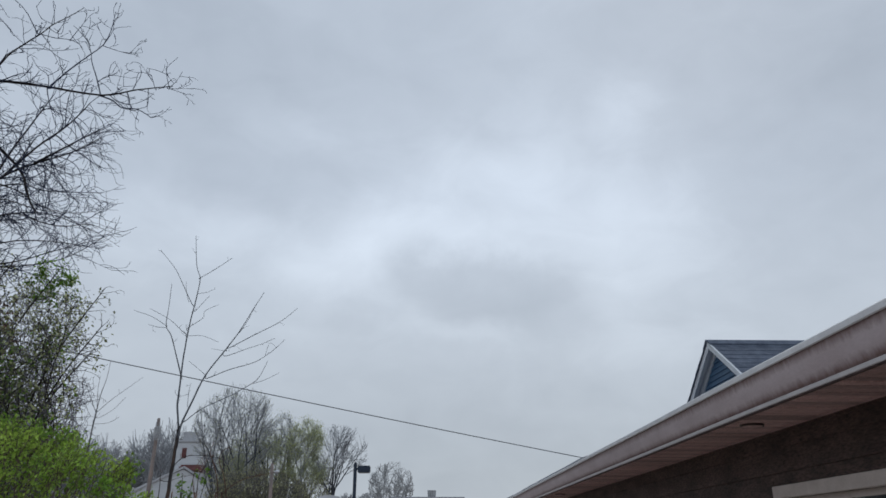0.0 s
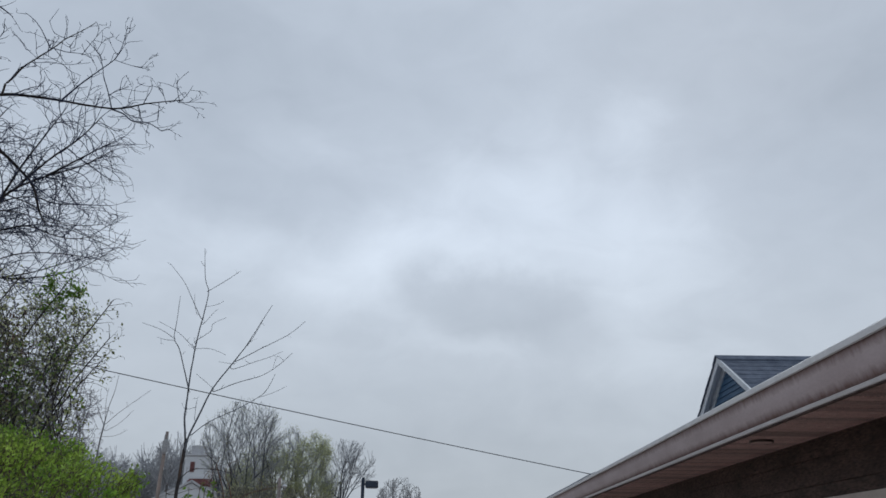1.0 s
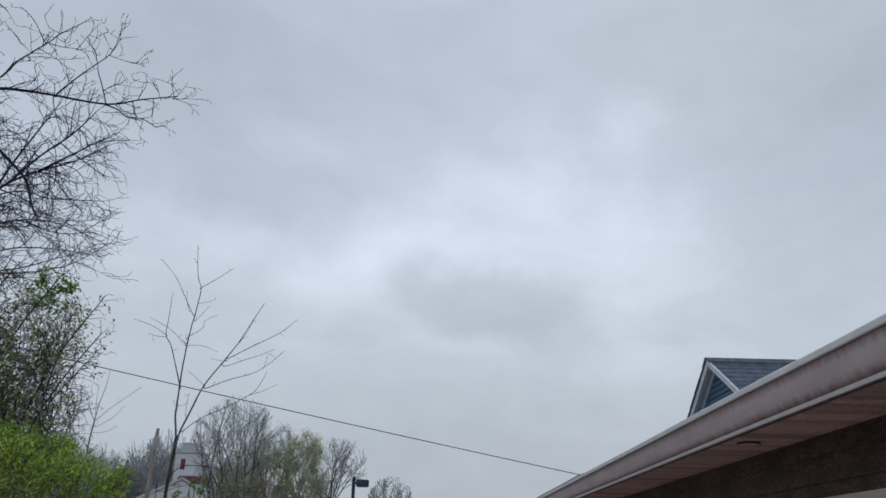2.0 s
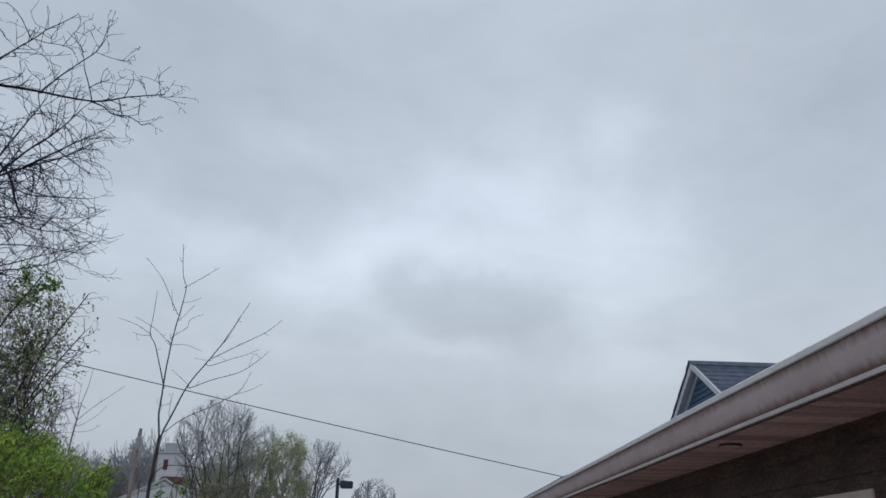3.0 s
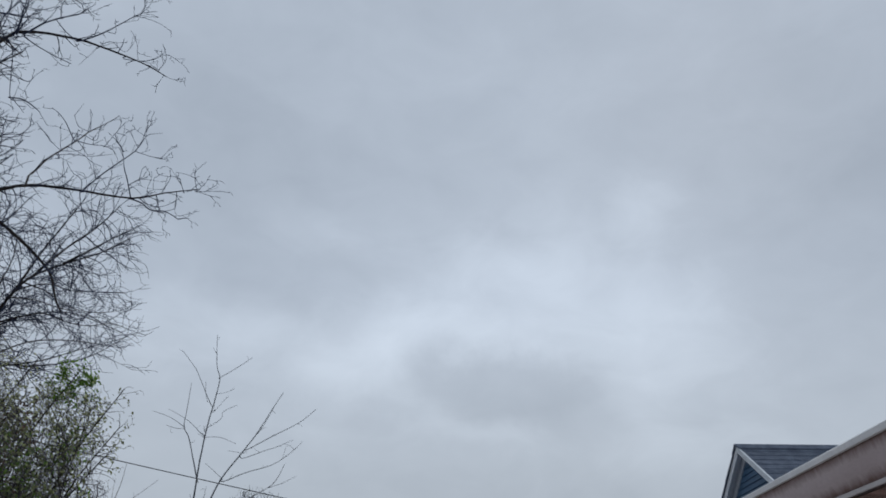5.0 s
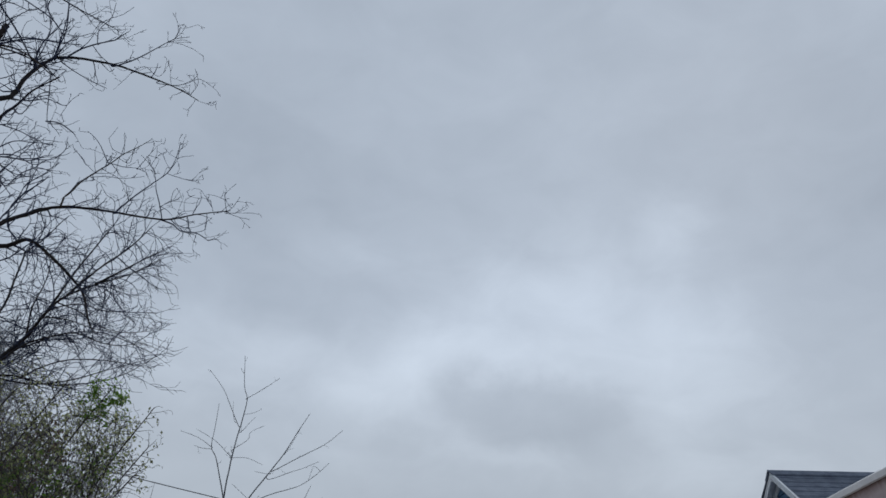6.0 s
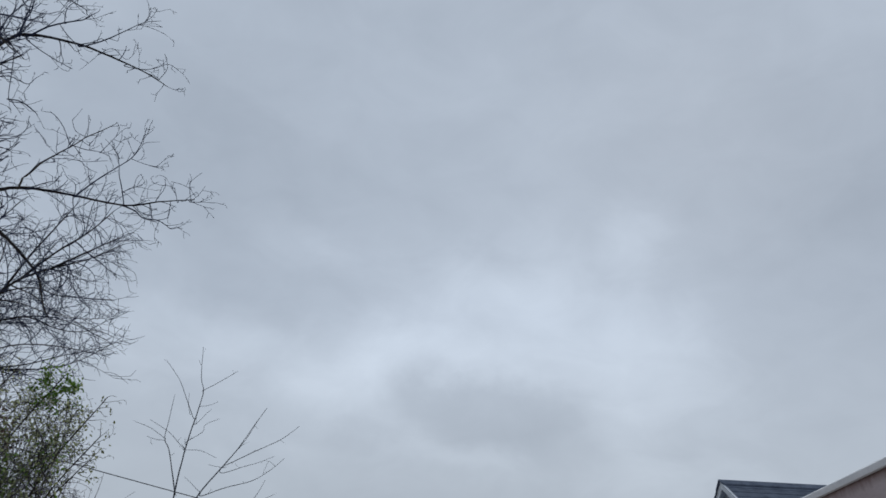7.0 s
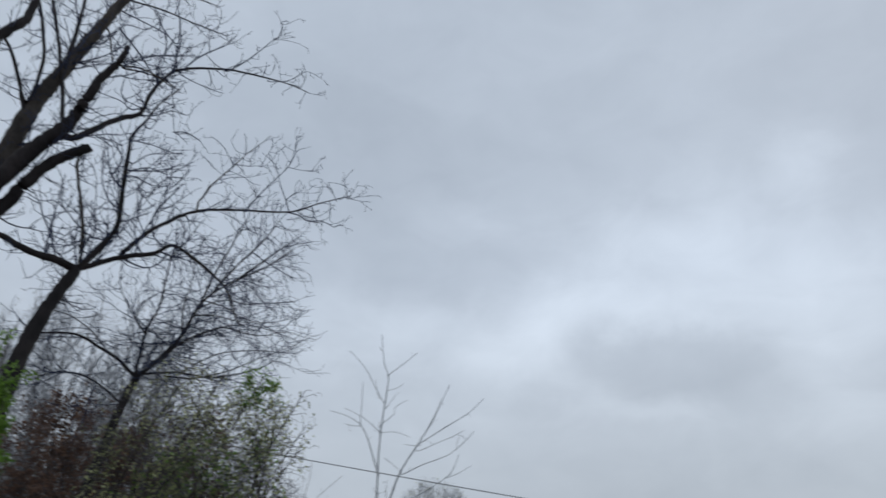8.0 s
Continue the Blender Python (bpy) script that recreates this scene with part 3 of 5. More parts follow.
def build_dormer(house):
    """Gabled dormer: its face looks away from the roof, its ridge runs level back into the slope."""
    xf, yc, zp = 4.0, 10.48, 4.29
    slope, half = 0.66, 1.75
    zb = zp - half * slope
    # face wall, set back under the roof's overhang
    xw = xf + 0.12
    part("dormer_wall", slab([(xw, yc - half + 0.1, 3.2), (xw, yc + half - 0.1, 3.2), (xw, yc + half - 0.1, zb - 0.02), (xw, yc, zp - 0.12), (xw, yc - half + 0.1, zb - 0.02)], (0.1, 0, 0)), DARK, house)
    for s in (1, -1):
        ys = yc + s * (half - 0.1)
        part("dormer_cheek", slab([(xw + 0.1, ys, 3.2), (xw + 0.1, ys, zb), (xf + 3.2, ys, zb), (xf + 3.2, ys, 3.2)], (0, -s * 0.08, 0)), BLUE_SIDING, house)
        end = half + 0.25
        part("dormer_roof", slab([(xf + 0.02, yc, zp - 0.05), (xf + 0.02, yc + s * end, zp - 0.05 - end * slope), (xf + 4.6, yc + s * end, zp - 0.05 - end * slope), (xf + 4.6, yc, zp - 0.05)], (0, 0, -0.03)), LIGHTENED_UNDERSIDE, house, "board underside of the dormer roof, colour lightened for bounce light")
        a, b = Vector((xf - 0.012, yc, zp - 0.045)), Vector((xf - 0.012, yc + s * end, zp - 0.045 - end * slope))
        if s < 0:
            a.z, b.z = a.z + 0.012, b.z + 0.012
        d = Vector((0, 0, -0.115 if s > 0 else -0.085))
        part("rake_board", slab([a, b, b + d, a + d], (0.028, 0, 0)), WHITE_TRIM, house, "weathered white rake board")
        a2, b2 = Vector((xw - 0.03, yc, zp - 0.082)), Vector((xw - 0.03, yc + s * (half - 0.1), zp - 0.085 - (half - 0.1) * slope))
        d2 = Vector((0, 0, -0.13 if s > 0 else -0.1))
        part("gable_trim", slab([a2, b2, b2 + d2, a2 + d2], (0.028, 0, 0)), WHITE_TRIM, house)
    # lap siding on the gable face
    step = 0.072
    z = 3.25
    while z < zp - 0.27:
        w = min((zp - 0.14 - z) / slope, half - 0.12)
        wt_ = max(min((zp - 0.14 - z - step) / slope, half - 0.12), 0.02)
        bm = bmesh.new()
        c = [(xw - 0.022, yc - w, z), (xw - 0.022, yc + w, z), (xw - 0.006, yc + wt_, z + step + 0.01), (xw - 0.006, yc - wt_, z + step + 0.01)]
        va = [bm.verts.new(p) for p in c]
        vb = [bm.verts.new((xw - 0.001, p[1], p[2])) for p in c]
        bm.faces.new(va)
        for i in range(4):
            bm.faces.new((va[i], vb[i], vb[(i + 1) % 4], va[(i + 1) % 4]))
        bmesh.ops.recalc_face_normals(bm, faces=bm.faces)
        part("siding_board", bm, BLUE_SIDING, house)
        z += step
    # shingle courses on both slopes
    run = (half + 0.22) * math.hypot(1, slope)
    n = 15
    for s in (1, -1):
        for i in range(n):
            t0, t1 = i / n, (i + 1.12) / n
            ya, yb = yc + s * (half + 0.22) * t1, yc + s * (half + 0.22) * t0
            za, zb2 = zp - 0.045 - (half + 0.22) * slope * t1, zp - 0.045 - (half + 0.22) * slope * t0
            x0, x1 = (xf - 0.035 if s > 0 else xf + 0.014) + 0.006 * random.uniform(-1, 1), xf + 4.6
            c = [(x0, yb, zb2 + 0.004), (x0, ya, za + 0.013), (x1, ya, za + 0.013), (x1, yb, zb2 + 0.004)]
            part("shingle_course", slab(c, (0, 0, -0.018)), SHINGLE, house)
    part("ridge_cap", slab([(xf - 0.005, yc - 0.1, zp - 0.075), (xf - 0.03, yc, zp), (xf - 0.03, yc + 0.14, zp - 0.105), (xf - 0.03, yc + 0.14, zp - 0.125), (xf - 0.03, yc, zp - 0.02), (xf - 0.005, yc - 0.1, zp - 0.095)], (4.6, 0, 0)), SHINGLE, house)


build_dormer(house)


def build_recessed_light(x, y):
    r = 0.098
    ob = thing("recessed_light", (x, y, SOFFIT_Z), "round unlit recessed light with dark bronze rim in soffit", "light fixture", "soffit lights")
    bm = bmesh.new()
    prof = [(r, 0.0), (r, -0.016), (r - 0.002, -0.019), (r - 0.006, -0.019)]
    rings = []
    for pr, pz in prof:
        rings.append([bm.verts.new((x + pr * math.cos(2 * math.pi * k / 28), y + pr * math.sin(2 * math.pi * k / 28), SOFFIT_Z + pz)) for k in range(28)])
    for a, b in zip(rings, rings[1:]):
        for k in range(28):
            bm.faces.new((a[k], a[(k + 1) % 28], b[(k + 1) % 28], b[k]))
    part("trim_ring", bm, LAMP_TRIM, ob, smooth=True)
    bm = bmesh.new()
    bmesh.ops.create_uvsphere(bm, u_segments=24, v_segments=8, radius=r - 0.004, matrix=Matrix.LocRotScale((x, y, SOFFIT_Z - 0.0155), None, (1, 1, 0.1)))
    part("lens", bm, SOFFIT, ob, "dull pinkish unlit lens", True)


for yy in (6.58, 16.3):
    build_recessed_light(2.82, yy + 0.04)

# ---- the great bare tree ----
great = Tree("bare_tree", (-9.3, 8.9, 0), "tall bare broadleaf tree with broken dark limbs", BARK, TWIG, 3, per_m=9.2, twig=(0.3, 0.7), twig_r=0.012, lift=0.07, kink=0.4, fine=0.0058, joint=0.09)
great.sub, great.dark, great.fork, great.kink = 1.5, True, 0.6, 0.36
great.limb([(-9.2, 8.95, -0.1), (-9.0, 9.05, 1.2), (-8.65, 9.21, 2.6)], 0.42, 0.27, 0, "trunk", sides=14)
great.limb([(-9.6, 8.2, -0.1), (-9.9, 8.0, 2.5), (-9.9, 8.1, 5.2), (-9.6, 8.5, 7.3)], 0.5, 0.26, 0, "trunk", sides=14)
limb(great, [(-8.65, 9.21, 2.45), (-8.73, 9.24, 3.96), (-8.7, 9.38, 5.22), (-8.65, 9.53, 6.0), (-8.58, 9.7, 6.56), (-8.48, 9.89, 7.12)], 0.215, 0.12, 0)
limb(great, [(-8.48, 9.89, 7.12), (-8.6, 9.52, 7.14), (-8.75, 9.11, 7.1), (-8.92, 8.66, 7.16), (-9.22, 8.05, 7.09)], 0.09, 0.05, 0.6)
limb(great, [(-8.42, 9.94, 7.24), (-8.07, 10.12, 7.93), (-8.05, 10.02, 8.68), (-8.02, 9.94, 9.41), (-7.98, 9.86, 9.7), (-7.78, 9.91, 10.07), (-7.62, 9.93, 10.4), (-7.32, 10.04, 10.8)], 0.085, 0.012, 0.65)
limb(great, [(-7.99, 10.29, 7.58), (-7.72, 10.56, 8.12), (-7.41, 10.85, 8.53), (-7.14, 11.1, 8.77), (-6.64, 11.47, 8.93), (-5.77, 11.99, 9.08), (-5.3, 12.26, 9.37), (-4.75, 12.54, 9.64)], 0.055, 0.01, 0.45)
limb(great, [(-8.43, 9.93, 7.16), (-7.86, 10.25, 7.48), (-7.44, 10.41, 7.57), (-7.19, 10.45, 7.71), (-6.9, 10.5, 7.58), (-6.25, 10.77, 7.01), (-6.0, 10.78, 6.5), (-5.83, 10.74, 6.25)], 0.075, 0.012, 0.8)
limb(great, [(-6.24, 10.74, 6.99), (-5.79, 10.87, 6.7), (-5.19, 11.06, 6.73)], 0.018, 0.006, 1)
limb(great, [(-8.46, 9.91, 7.23), (-8.57, 10.01, 7.72), (-8.78, 10.03, 8.39), (-9.02, 10.02, 9.07), (-9.18, 10.07, 9.4)], 0.04, 0.03, 0.7)
limb(great, [(-9.66, 8.46, 6.83), (-9.22, 8.79, 7.75), (-8.98, 8.89, 8.26), (-8.68, 9.04, 8.75), (-8.28, 9.28, 9.12)], 0.17, 0.1, 0.4)
limb(great, [(-8.4, 9.3, 9.08), (-8.52, 9.36, 8.9), (-8.52, 9.53, 8.53), (-8.48, 9.73, 8.01), (-8.49, 9.89, 7.51)], 0.03, 0.03, 0.5)
limb(great, [(-9.51, 8.32, 7.24), (-9.17, 8.57, 8.18), (-8.86, 8.76, 8.85), (-8.57, 8.93, 9.34), (-8.39, 8.98, 9.79), (-8.21, 9.03, 10.35), (-8.0, 9.1, 10.73), (-7.86, 9.11, 11.11)], 0.25, 0.055, 0.25)
limb(great, [(-7.95, 9.17, 10.74), (-7.73, 9.31, 10.77), (-7.49, 9.46, 10.7), (-7.22, 9.62, 10.51)], 0.03, 0.012, 0.8)
limb(great, [(-7.94, 9.17, 10.82), (-7.8, 9.49, 11.21), (-7.38, 10.0, 11.59)], 0.022, 0.008, 1)
limb(great, [(-9.53, 8.61, 7.74), (-9.47, 8.77, 8.63), (-9.45, 8.91, 9.43), (-9.4, 9.07, 10.16), (-9.28, 9.3, 11.01), (-9.11, 9.57, 12.03), (-8.97, 9.8, 12.89), (-8.83, 10.02, 13.61), (-8.52, 10.38, 14.75)], 0.24, 0.1, 0.5, BARK)
limb(great, [(-9.2, 9.23, 11.02), (-9.31, 9.36, 11.89), (-9.43, 9.47, 12.93), (-9.57, 9.57, 13.94)], 0.07, 0.03, 0.8)
limb(great, [(-8.9, 9.24, 9.62), (-9.08, 9.21, 10.36), (-9.33, 9.11, 11.35), (-9.63, 8.94, 12.44), (-9.83, 8.87, 13.26)], 0.05, 0.03, 0.8)
limb(great, [(-9.43, 8.86, 9.79), (-9.59, 8.74, 10.35), (-9.8, 8.54, 10.95), (-9.97, 8.4, 11.23)], 0.05, 0.03, 0.7)
limb(great, [(-9.41, 8.88, 10.01), (-9.41, 8.93, 10.91), (-9.58, 8.79, 11.81), (-9.8, 8.6, 12.63)], 0.05, 0.03, 0.7)
limb(great, [(-9.03, 9.95, 13.05), (-8.69, 10.15, 12.91), (-8.19, 10.47, 12.68), (-7.91, 10.6, 12.31)], 0.025, 0.01, 1)
limb(great, [(-9.01, 9.83, 12.34), (-8.8, 9.88, 11.61)], 0.03, 0.02, 0.4)
limb(great, [(-8.93, 10.03, 13.37), (-8.53, 10.54, 13.52), (-8.08, 11.06, 13.54), (-7.58, 11.56, 13.54)], 0.035, 0.01, 1)
limb(great, [(-8.88, 10.08, 13.68), (-8.34, 10.78, 14.17), (-7.78, 11.43, 14.31)], 0.03, 0.01, 1)
limb(great, [(-8.43, 9.0, 9.14), (-8.19, 9.28, 9.53), (-8.0, 9.51, 9.86), (-7.81, 9.73, 10.08), (-7.78, 9.82, 10.52), (-7.66, 9.98, 11.05), (-7.5, 10.16, 11.39), (-6.87, 10.65, 11.7), (-6.24, 11.08, 11.74), (-5.81, 11.37, 11.72), (-5.46, 11.59, 11.61)], 0.085, 0.009, 0.4)
limb(great, [(-7.53, 10.01, 11.26), (-7.7, 10.19, 12.44), (-7.99, 10.29, 13.45)], 0.02, 0.008, 1)
limb(great, [(-7.72, 9.86, 10.89), (-7.78, 10.01, 11.86), (-8.09, 9.95, 12.78)], 0.018, 0.007, 1)
limb(great, [(-9.67, 7.98, 10.22), (-9.6, 8.11, 10.82), (-9.44, 8.35, 11.37), (-9.43, 8.41, 12.04)], 0.13, 0.08, 0.3)
limb(great, [(-8.78, 8.95, 8.9), (-8.92, 8.81, 8.51), (-9.0, 8.72, 9.23), (-8.71, 9.01, 9.42)], 0.02, 0.01, 0.5)
# finer boughs along the outer limbs
limb(great, [(-5.81, 12.01, 9.08), (-5.63, 12.13, 9.06), (-5.5, 12.26, 8.99), (-5.28, 12.35, 9.02), (-5.12, 12.47, 8.98), (-5.05, 12.53, 8.95), (-4.92, 12.56, 9.02)], 0.023, 0.006, 0.50)
limb(great, [(-5.28, 12.35, 9.02), (-5.12, 12.4, 9.11), (-5.09, 12.35, 9.27)], 0.008, 0.005, 0.40)
limb(great, [(-5.62, 12.05, 9.16), (-5.53, 12.16, 9.05), (-5.33, 12.25, 9.06), (-5.18, 12.27, 9.13)], 0.008, 0.005, 0.50)
limb(great, [(-6.45, 11.52, 8.93), (-6.4, 11.61, 9.13), (-6.23, 11.69, 9.44), (-6.02, 11.78, 9.77), (-5.86, 11.86, 10.04), (-5.77, 11.88, 10.36), (-5.71, 11.81, 10.75)], 0.025, 0.006, 0.35)
limb(great, [(-5.84, 11.86, 10.06), (-5.76, 11.84, 10.21), (-5.67, 11.81, 10.37), (-5.55, 11.85, 10.44)], 0.010, 0.005, 0.50)
limb(great, [(-5.84, 11.88, 10.04), (-5.65, 12.03, 10.05), (-5.47, 12.15, 10.08)], 0.010, 0.005, 0.80)
limb(great, [(-5.81, 11.99, 9.12), (-5.87, 11.9, 9.37), (-5.95, 11.8, 9.61), (-5.98, 11.76, 9.78), (-6.05, 11.64, 10.04)], 0.017, 0.007, 0.40)
limb(great, [(-5.97, 11.65, 9.89), (-6.1, 11.54, 10.05), (-6.23, 11.45, 10.16)], 0.007, 0.005, 0.30)
limb(great, [(-7.13, 10.96, 8.68), (-7.13, 10.97, 8.88), (-7.04, 10.98, 9.01), (-6.92, 10.99, 9.24), (-6.77, 11.04, 9.45), (-6.55, 11.08, 9.7), (-6.39, 11.11, 9.92), (-6.23, 11.17, 10.1), (-6.1, 11.22, 10.26), (-6.01, 11.26, 10.39)], 0.029, 0.006, 0.40)
limb(great, [(-6.58, 11.06, 9.69), (-6.65, 10.95, 9.82), (-6.71, 10.86, 9.94), (-6.81, 10.75, 10.05), (-6.9, 10.68, 10.1)], 0.013, 0.006, 0.35)
limb(great, [(-6.55, 11.07, 9.69), (-6.38, 11.23, 9.73), (-6.2, 11.37, 9.8), (-6.08, 11.52, 9.81)], 0.013, 0.005, 0.40)
limb(great, [(-6.18, 11.35, 9.78), (-6.06, 11.33, 9.99), (-5.91, 11.3, 10.23)], 0.010, 0.005, 0.50)
limb(great, [(-6.44, 11.16, 9.85), (-6.32, 11.29, 9.86), (-6.28, 11.22, 10.07)], 0.007, 0.005, 0.50)
limb(great, [(-6.67, 11.08, 9.57), (-6.47, 11.28, 9.53), (-6.35, 11.43, 9.47), (-6.23, 11.55, 9.47)], 0.008, 0.005, 0.40)
limb(great, [(-6.79, 11.03, 9.36), (-6.59, 11.17, 9.47), (-6.38, 11.33, 9.54), (-6.07, 11.47, 9.69)], 0.008, 0.005, 0.40)
limb(great, [(-6.36, 11.05, 9.88), (-6.53, 10.97, 9.94), (-6.6, 10.87, 10.11)], 0.007, 0.005, 0.40)
limb(great, [(-6.73, 11.0, 9.45), (-6.76, 10.96, 9.58), (-6.72, 10.99, 9.67)], 0.007, 0.005, 0.50)
limb(great, [(-6.47, 11.51, 8.93), (-6.46, 11.4, 9.09), (-6.58, 11.29, 9.16), (-6.66, 11.16, 9.29)], 0.010, 0.005, 0.30)
limb(great, [(-6.49, 11.52, 8.89), (-6.48, 11.62, 8.74), (-6.45, 11.74, 8.57), (-6.41, 11.87, 8.39)], 0.013, 0.006, 0.80)
limb(great, [(-4.77, 12.44, 9.52), (-4.81, 12.31, 9.75), (-4.79, 12.27, 9.89), (-4.62, 12.25, 10.08)], 0.010, 0.005, 0.40)
limb(great, [(-4.8, 12.29, 9.73), (-4.95, 12.21, 9.76), (-5.12, 12.14, 9.76)], 0.007, 0.005, 0.30)
limb(great, [(-4.76, 12.43, 9.54), (-4.65, 12.43, 9.69), (-4.56, 12.41, 9.88)], 0.007, 0.005, 0.40)
limb(great, [(-4.76, 12.44, 9.52), (-4.6, 12.56, 9.52), (-4.5, 12.65, 9.53)], 0.007, 0.005, 0.40)
limb(great, [(-4.97, 12.31, 9.41), (-5.01, 12.18, 9.57), (-5.06, 12.13, 9.62), (-5.22, 12.07, 9.61), (-5.28, 12.17, 9.41)], 0.007, 0.005, 0.30)
limb(great, [(-5.57, 12.06, 9.18), (-5.49, 12.08, 9.31), (-5.28, 12.18, 9.4)], 0.007, 0.005, 0.40)
limb(great, [(-5.83, 11.87, 9.29), (-5.68, 11.92, 9.43), (-5.55, 11.97, 9.53)], 0.008, 0.005, 0.40)
limb(great, [(-5.66, 11.88, 9.4), (-5.63, 11.83, 9.6), (-5.57, 11.85, 9.7)], 0.007, 0.005, 0.30)
limb(great, [(-5.81, 11.88, 9.29), (-5.71, 11.95, 9.25), (-5.64, 12.03, 9.19)], 0.006, 0.005, 0.30)
limb(great, [(-6.76, 10.61, 11.6), (-6.44, 10.68, 11.85), (-6.11, 10.7, 12.14), (-5.83, 10.72, 12.4), (-5.57, 10.81, 12.56)], 0.022, 0.006, 0.30)
limb(great, [(-5.9, 10.71, 12.33), (-5.71, 10.83, 12.38), (-5.51, 10.99, 12.4)], 0.008, 0.005, 0.50)
limb(great, [(-5.82, 10.7, 12.38), (-5.7, 10.69, 12.53), (-5.62, 10.64, 12.7)], 0.007, 0.005, 0.40)
limb(great, [(-6.17, 11.17, 11.69), (-5.88, 11.3, 11.75), (-5.68, 11.36, 11.85), (-5.47, 11.37, 11.98), (-5.33, 11.47, 11.98)], 0.012, 0.005, 0.50)
limb(great, [(-5.63, 11.55, 11.74), (-5.48, 11.44, 11.94), (-5.52, 11.24, 12.13)], 0.010, 0.005, 0.40)
limb(great, [(-6.54, 10.85, 11.64), (-6.33, 10.86, 11.83), (-6.13, 11.07, 11.77), (-6.01, 11.06, 11.91)], 0.008, 0.005, 0.50)
limb(great, [(-7.42, 10.12, 11.32), (-7.17, 10.13, 11.57), (-6.91, 10.19, 11.77), (-6.69, 10.26, 11.92), (-6.57, 10.27, 12.06)], 0.026, 0.012, 0.50)
limb(great, [(-6.94, 10.19, 11.75), (-6.92, 10.07, 11.99), (-6.74, 10.03, 12.25), (-6.66, 9.9, 12.51)], 0.013, 0.006, 0.30)
limb(great, [(-6.89, 10.03, 11.94), (-7.03, 9.91, 12.04), (-7.12, 9.73, 12.23)], 0.008, 0.005, 0.30)
limb(great, [(-6.72, 10.01, 12.23), (-6.56, 10.05, 12.36), (-6.38, 10.04, 12.55)], 0.008, 0.005, 0.30)
limb(great, [(-7.55, 10.08, 11.26), (-7.49, 9.98, 11.51), (-7.4, 9.89, 11.78), (-7.33, 9.62, 12.18)], 0.020, 0.012, 0.30)
limb(great, [(-7.44, 9.73, 11.69), (-7.56, 9.54, 11.86), (-7.62, 9.45, 11.98)], 0.012, 0.007, 0.50)
limb(great, [(-7.8, 9.93, 11.05), (-7.67, 9.79, 11.38), (-7.44, 9.73, 11.69)], 0.019, 0.012, 0.50)
limb(great, [(-7.43, 9.88, 11.71), (-7.23, 10.02, 11.77), (-7.02, 10.08, 11.91), (-6.95, 10.2, 11.89)], 0.011, 0.006, 0.30)
limb(great, [(-7.91, 9.17, 10.74), (-7.65, 9.33, 11.0), (-7.47, 9.51, 11.17), (-7.25, 9.74, 11.31), (-7.07, 9.91, 11.46)], 0.024, 0.008, 0.40)
limb(great, [(-7.93, 9.19, 10.7), (-7.75, 9.46, 10.8), (-7.52, 9.8, 10.86), (-7.36, 10.17, 10.81)], 0.029, 0.008, 0.40)
limb(great, [(-7.43, 10.18, 11.25), (-7.12, 10.42, 11.14), (-6.78, 10.63, 11.07)], 0.017, 0.007, 0.25)
limb(great, [(-7.55, 10.05, 10.96), (-7.53, 10.16, 10.75), (-7.56, 10.34, 10.42), (-7.55, 10.49, 10.14), (-7.35, 10.53, 10.15), (-7.12, 10.7, 10.04)], 0.014, 0.005, 0.30)
limb(great, [(-7.93, 8.88, 11.33), (-7.8, 9.35, 11.14), (-7.75, 9.7, 11.0), (-7.74, 9.89, 10.97)], 0.020, 0.014, 0.50)
limb(great, [(-7.01, 10.2, 11.7), (-6.89, 10.44, 11.61), (-6.78, 10.59, 11.6)], 0.010, 0.006, 0.50)
limb(great, [(-7.97, 9.99, 10.31), (-7.78, 9.99, 10.57), (-7.61, 10.13, 10.65)], 0.008, 0.005, 0.30)
great.limb([(-7.92, 9.83, 10.13), (-7.65, 9.98, 10.21), (-7.43, 10.08, 10.34), (-7.17, 10.21, 10.3), (-7.08, 10.2, 10.4)], 0.013, 0.006, 0.55, "branch", TWIG)
great.limb([(-7.41, 10.22, 9.96), (-7.17, 10.26, 9.95), (-6.91, 10.32, 9.78)], 0.013, 0.006, 0.55, "branch", TWIG)
great.limb([(-7.71, 10.0, 9.94), (-7.55, 10.0, 10.36), (-7.36, 10.01, 10.42)], 0.013, 0.006, 0.55, "branch", TWIG)
great.limb([(-7.93, 9.83, 9.58), (-7.64, 9.96, 9.55), (-7.38, 10.08, 9.46), (-7.19, 10.13, 9.39)], 0.013, 0.006, 0.55, "branch", TWIG)
great.limb([(-7.86, 9.88, 8.95), (-7.59, 10.0, 9.07), (-7.3, 10.14, 8.98), (-7.13, 10.17, 9.08)], 0.013, 0.006, 0.55, "branch", TWIG)
limb(great, [(-7.96, 9.86, 9.57), (-7.84, 9.83, 9.85), (-7.63, 9.85, 10.13), (-7.46, 9.95, 10.28)], 0.018, 0.006, 1.2)
limb(great, [(-7.93, 10.01, 9.22), (-7.74, 10.1, 9.43), (-7.54, 10.26, 9.53), (-7.37, 10.41, 9.62)], 0.018, 0.006, 1.2)
limb(great, [(-7.88, 10.08, 8.97), (-7.72, 10.37, 8.95), (-7.5, 10.6, 9.04)], 0.018, 0.006, 1.2)
limb(great, [(-7.94, 10.26, 8.86), (-7.79, 10.29, 9.13), (-7.62, 10.3, 9.4), (-7.49, 10.3, 9.66)], 0.018, 0.006, 1.2)
limb(great, [(-7.84, 10.43, 8.74), (-7.68, 10.45, 9.01), (-7.48, 10.55, 9.21), (-7.31, 10.74, 9.23)], 0.018, 0.006, 1.2)
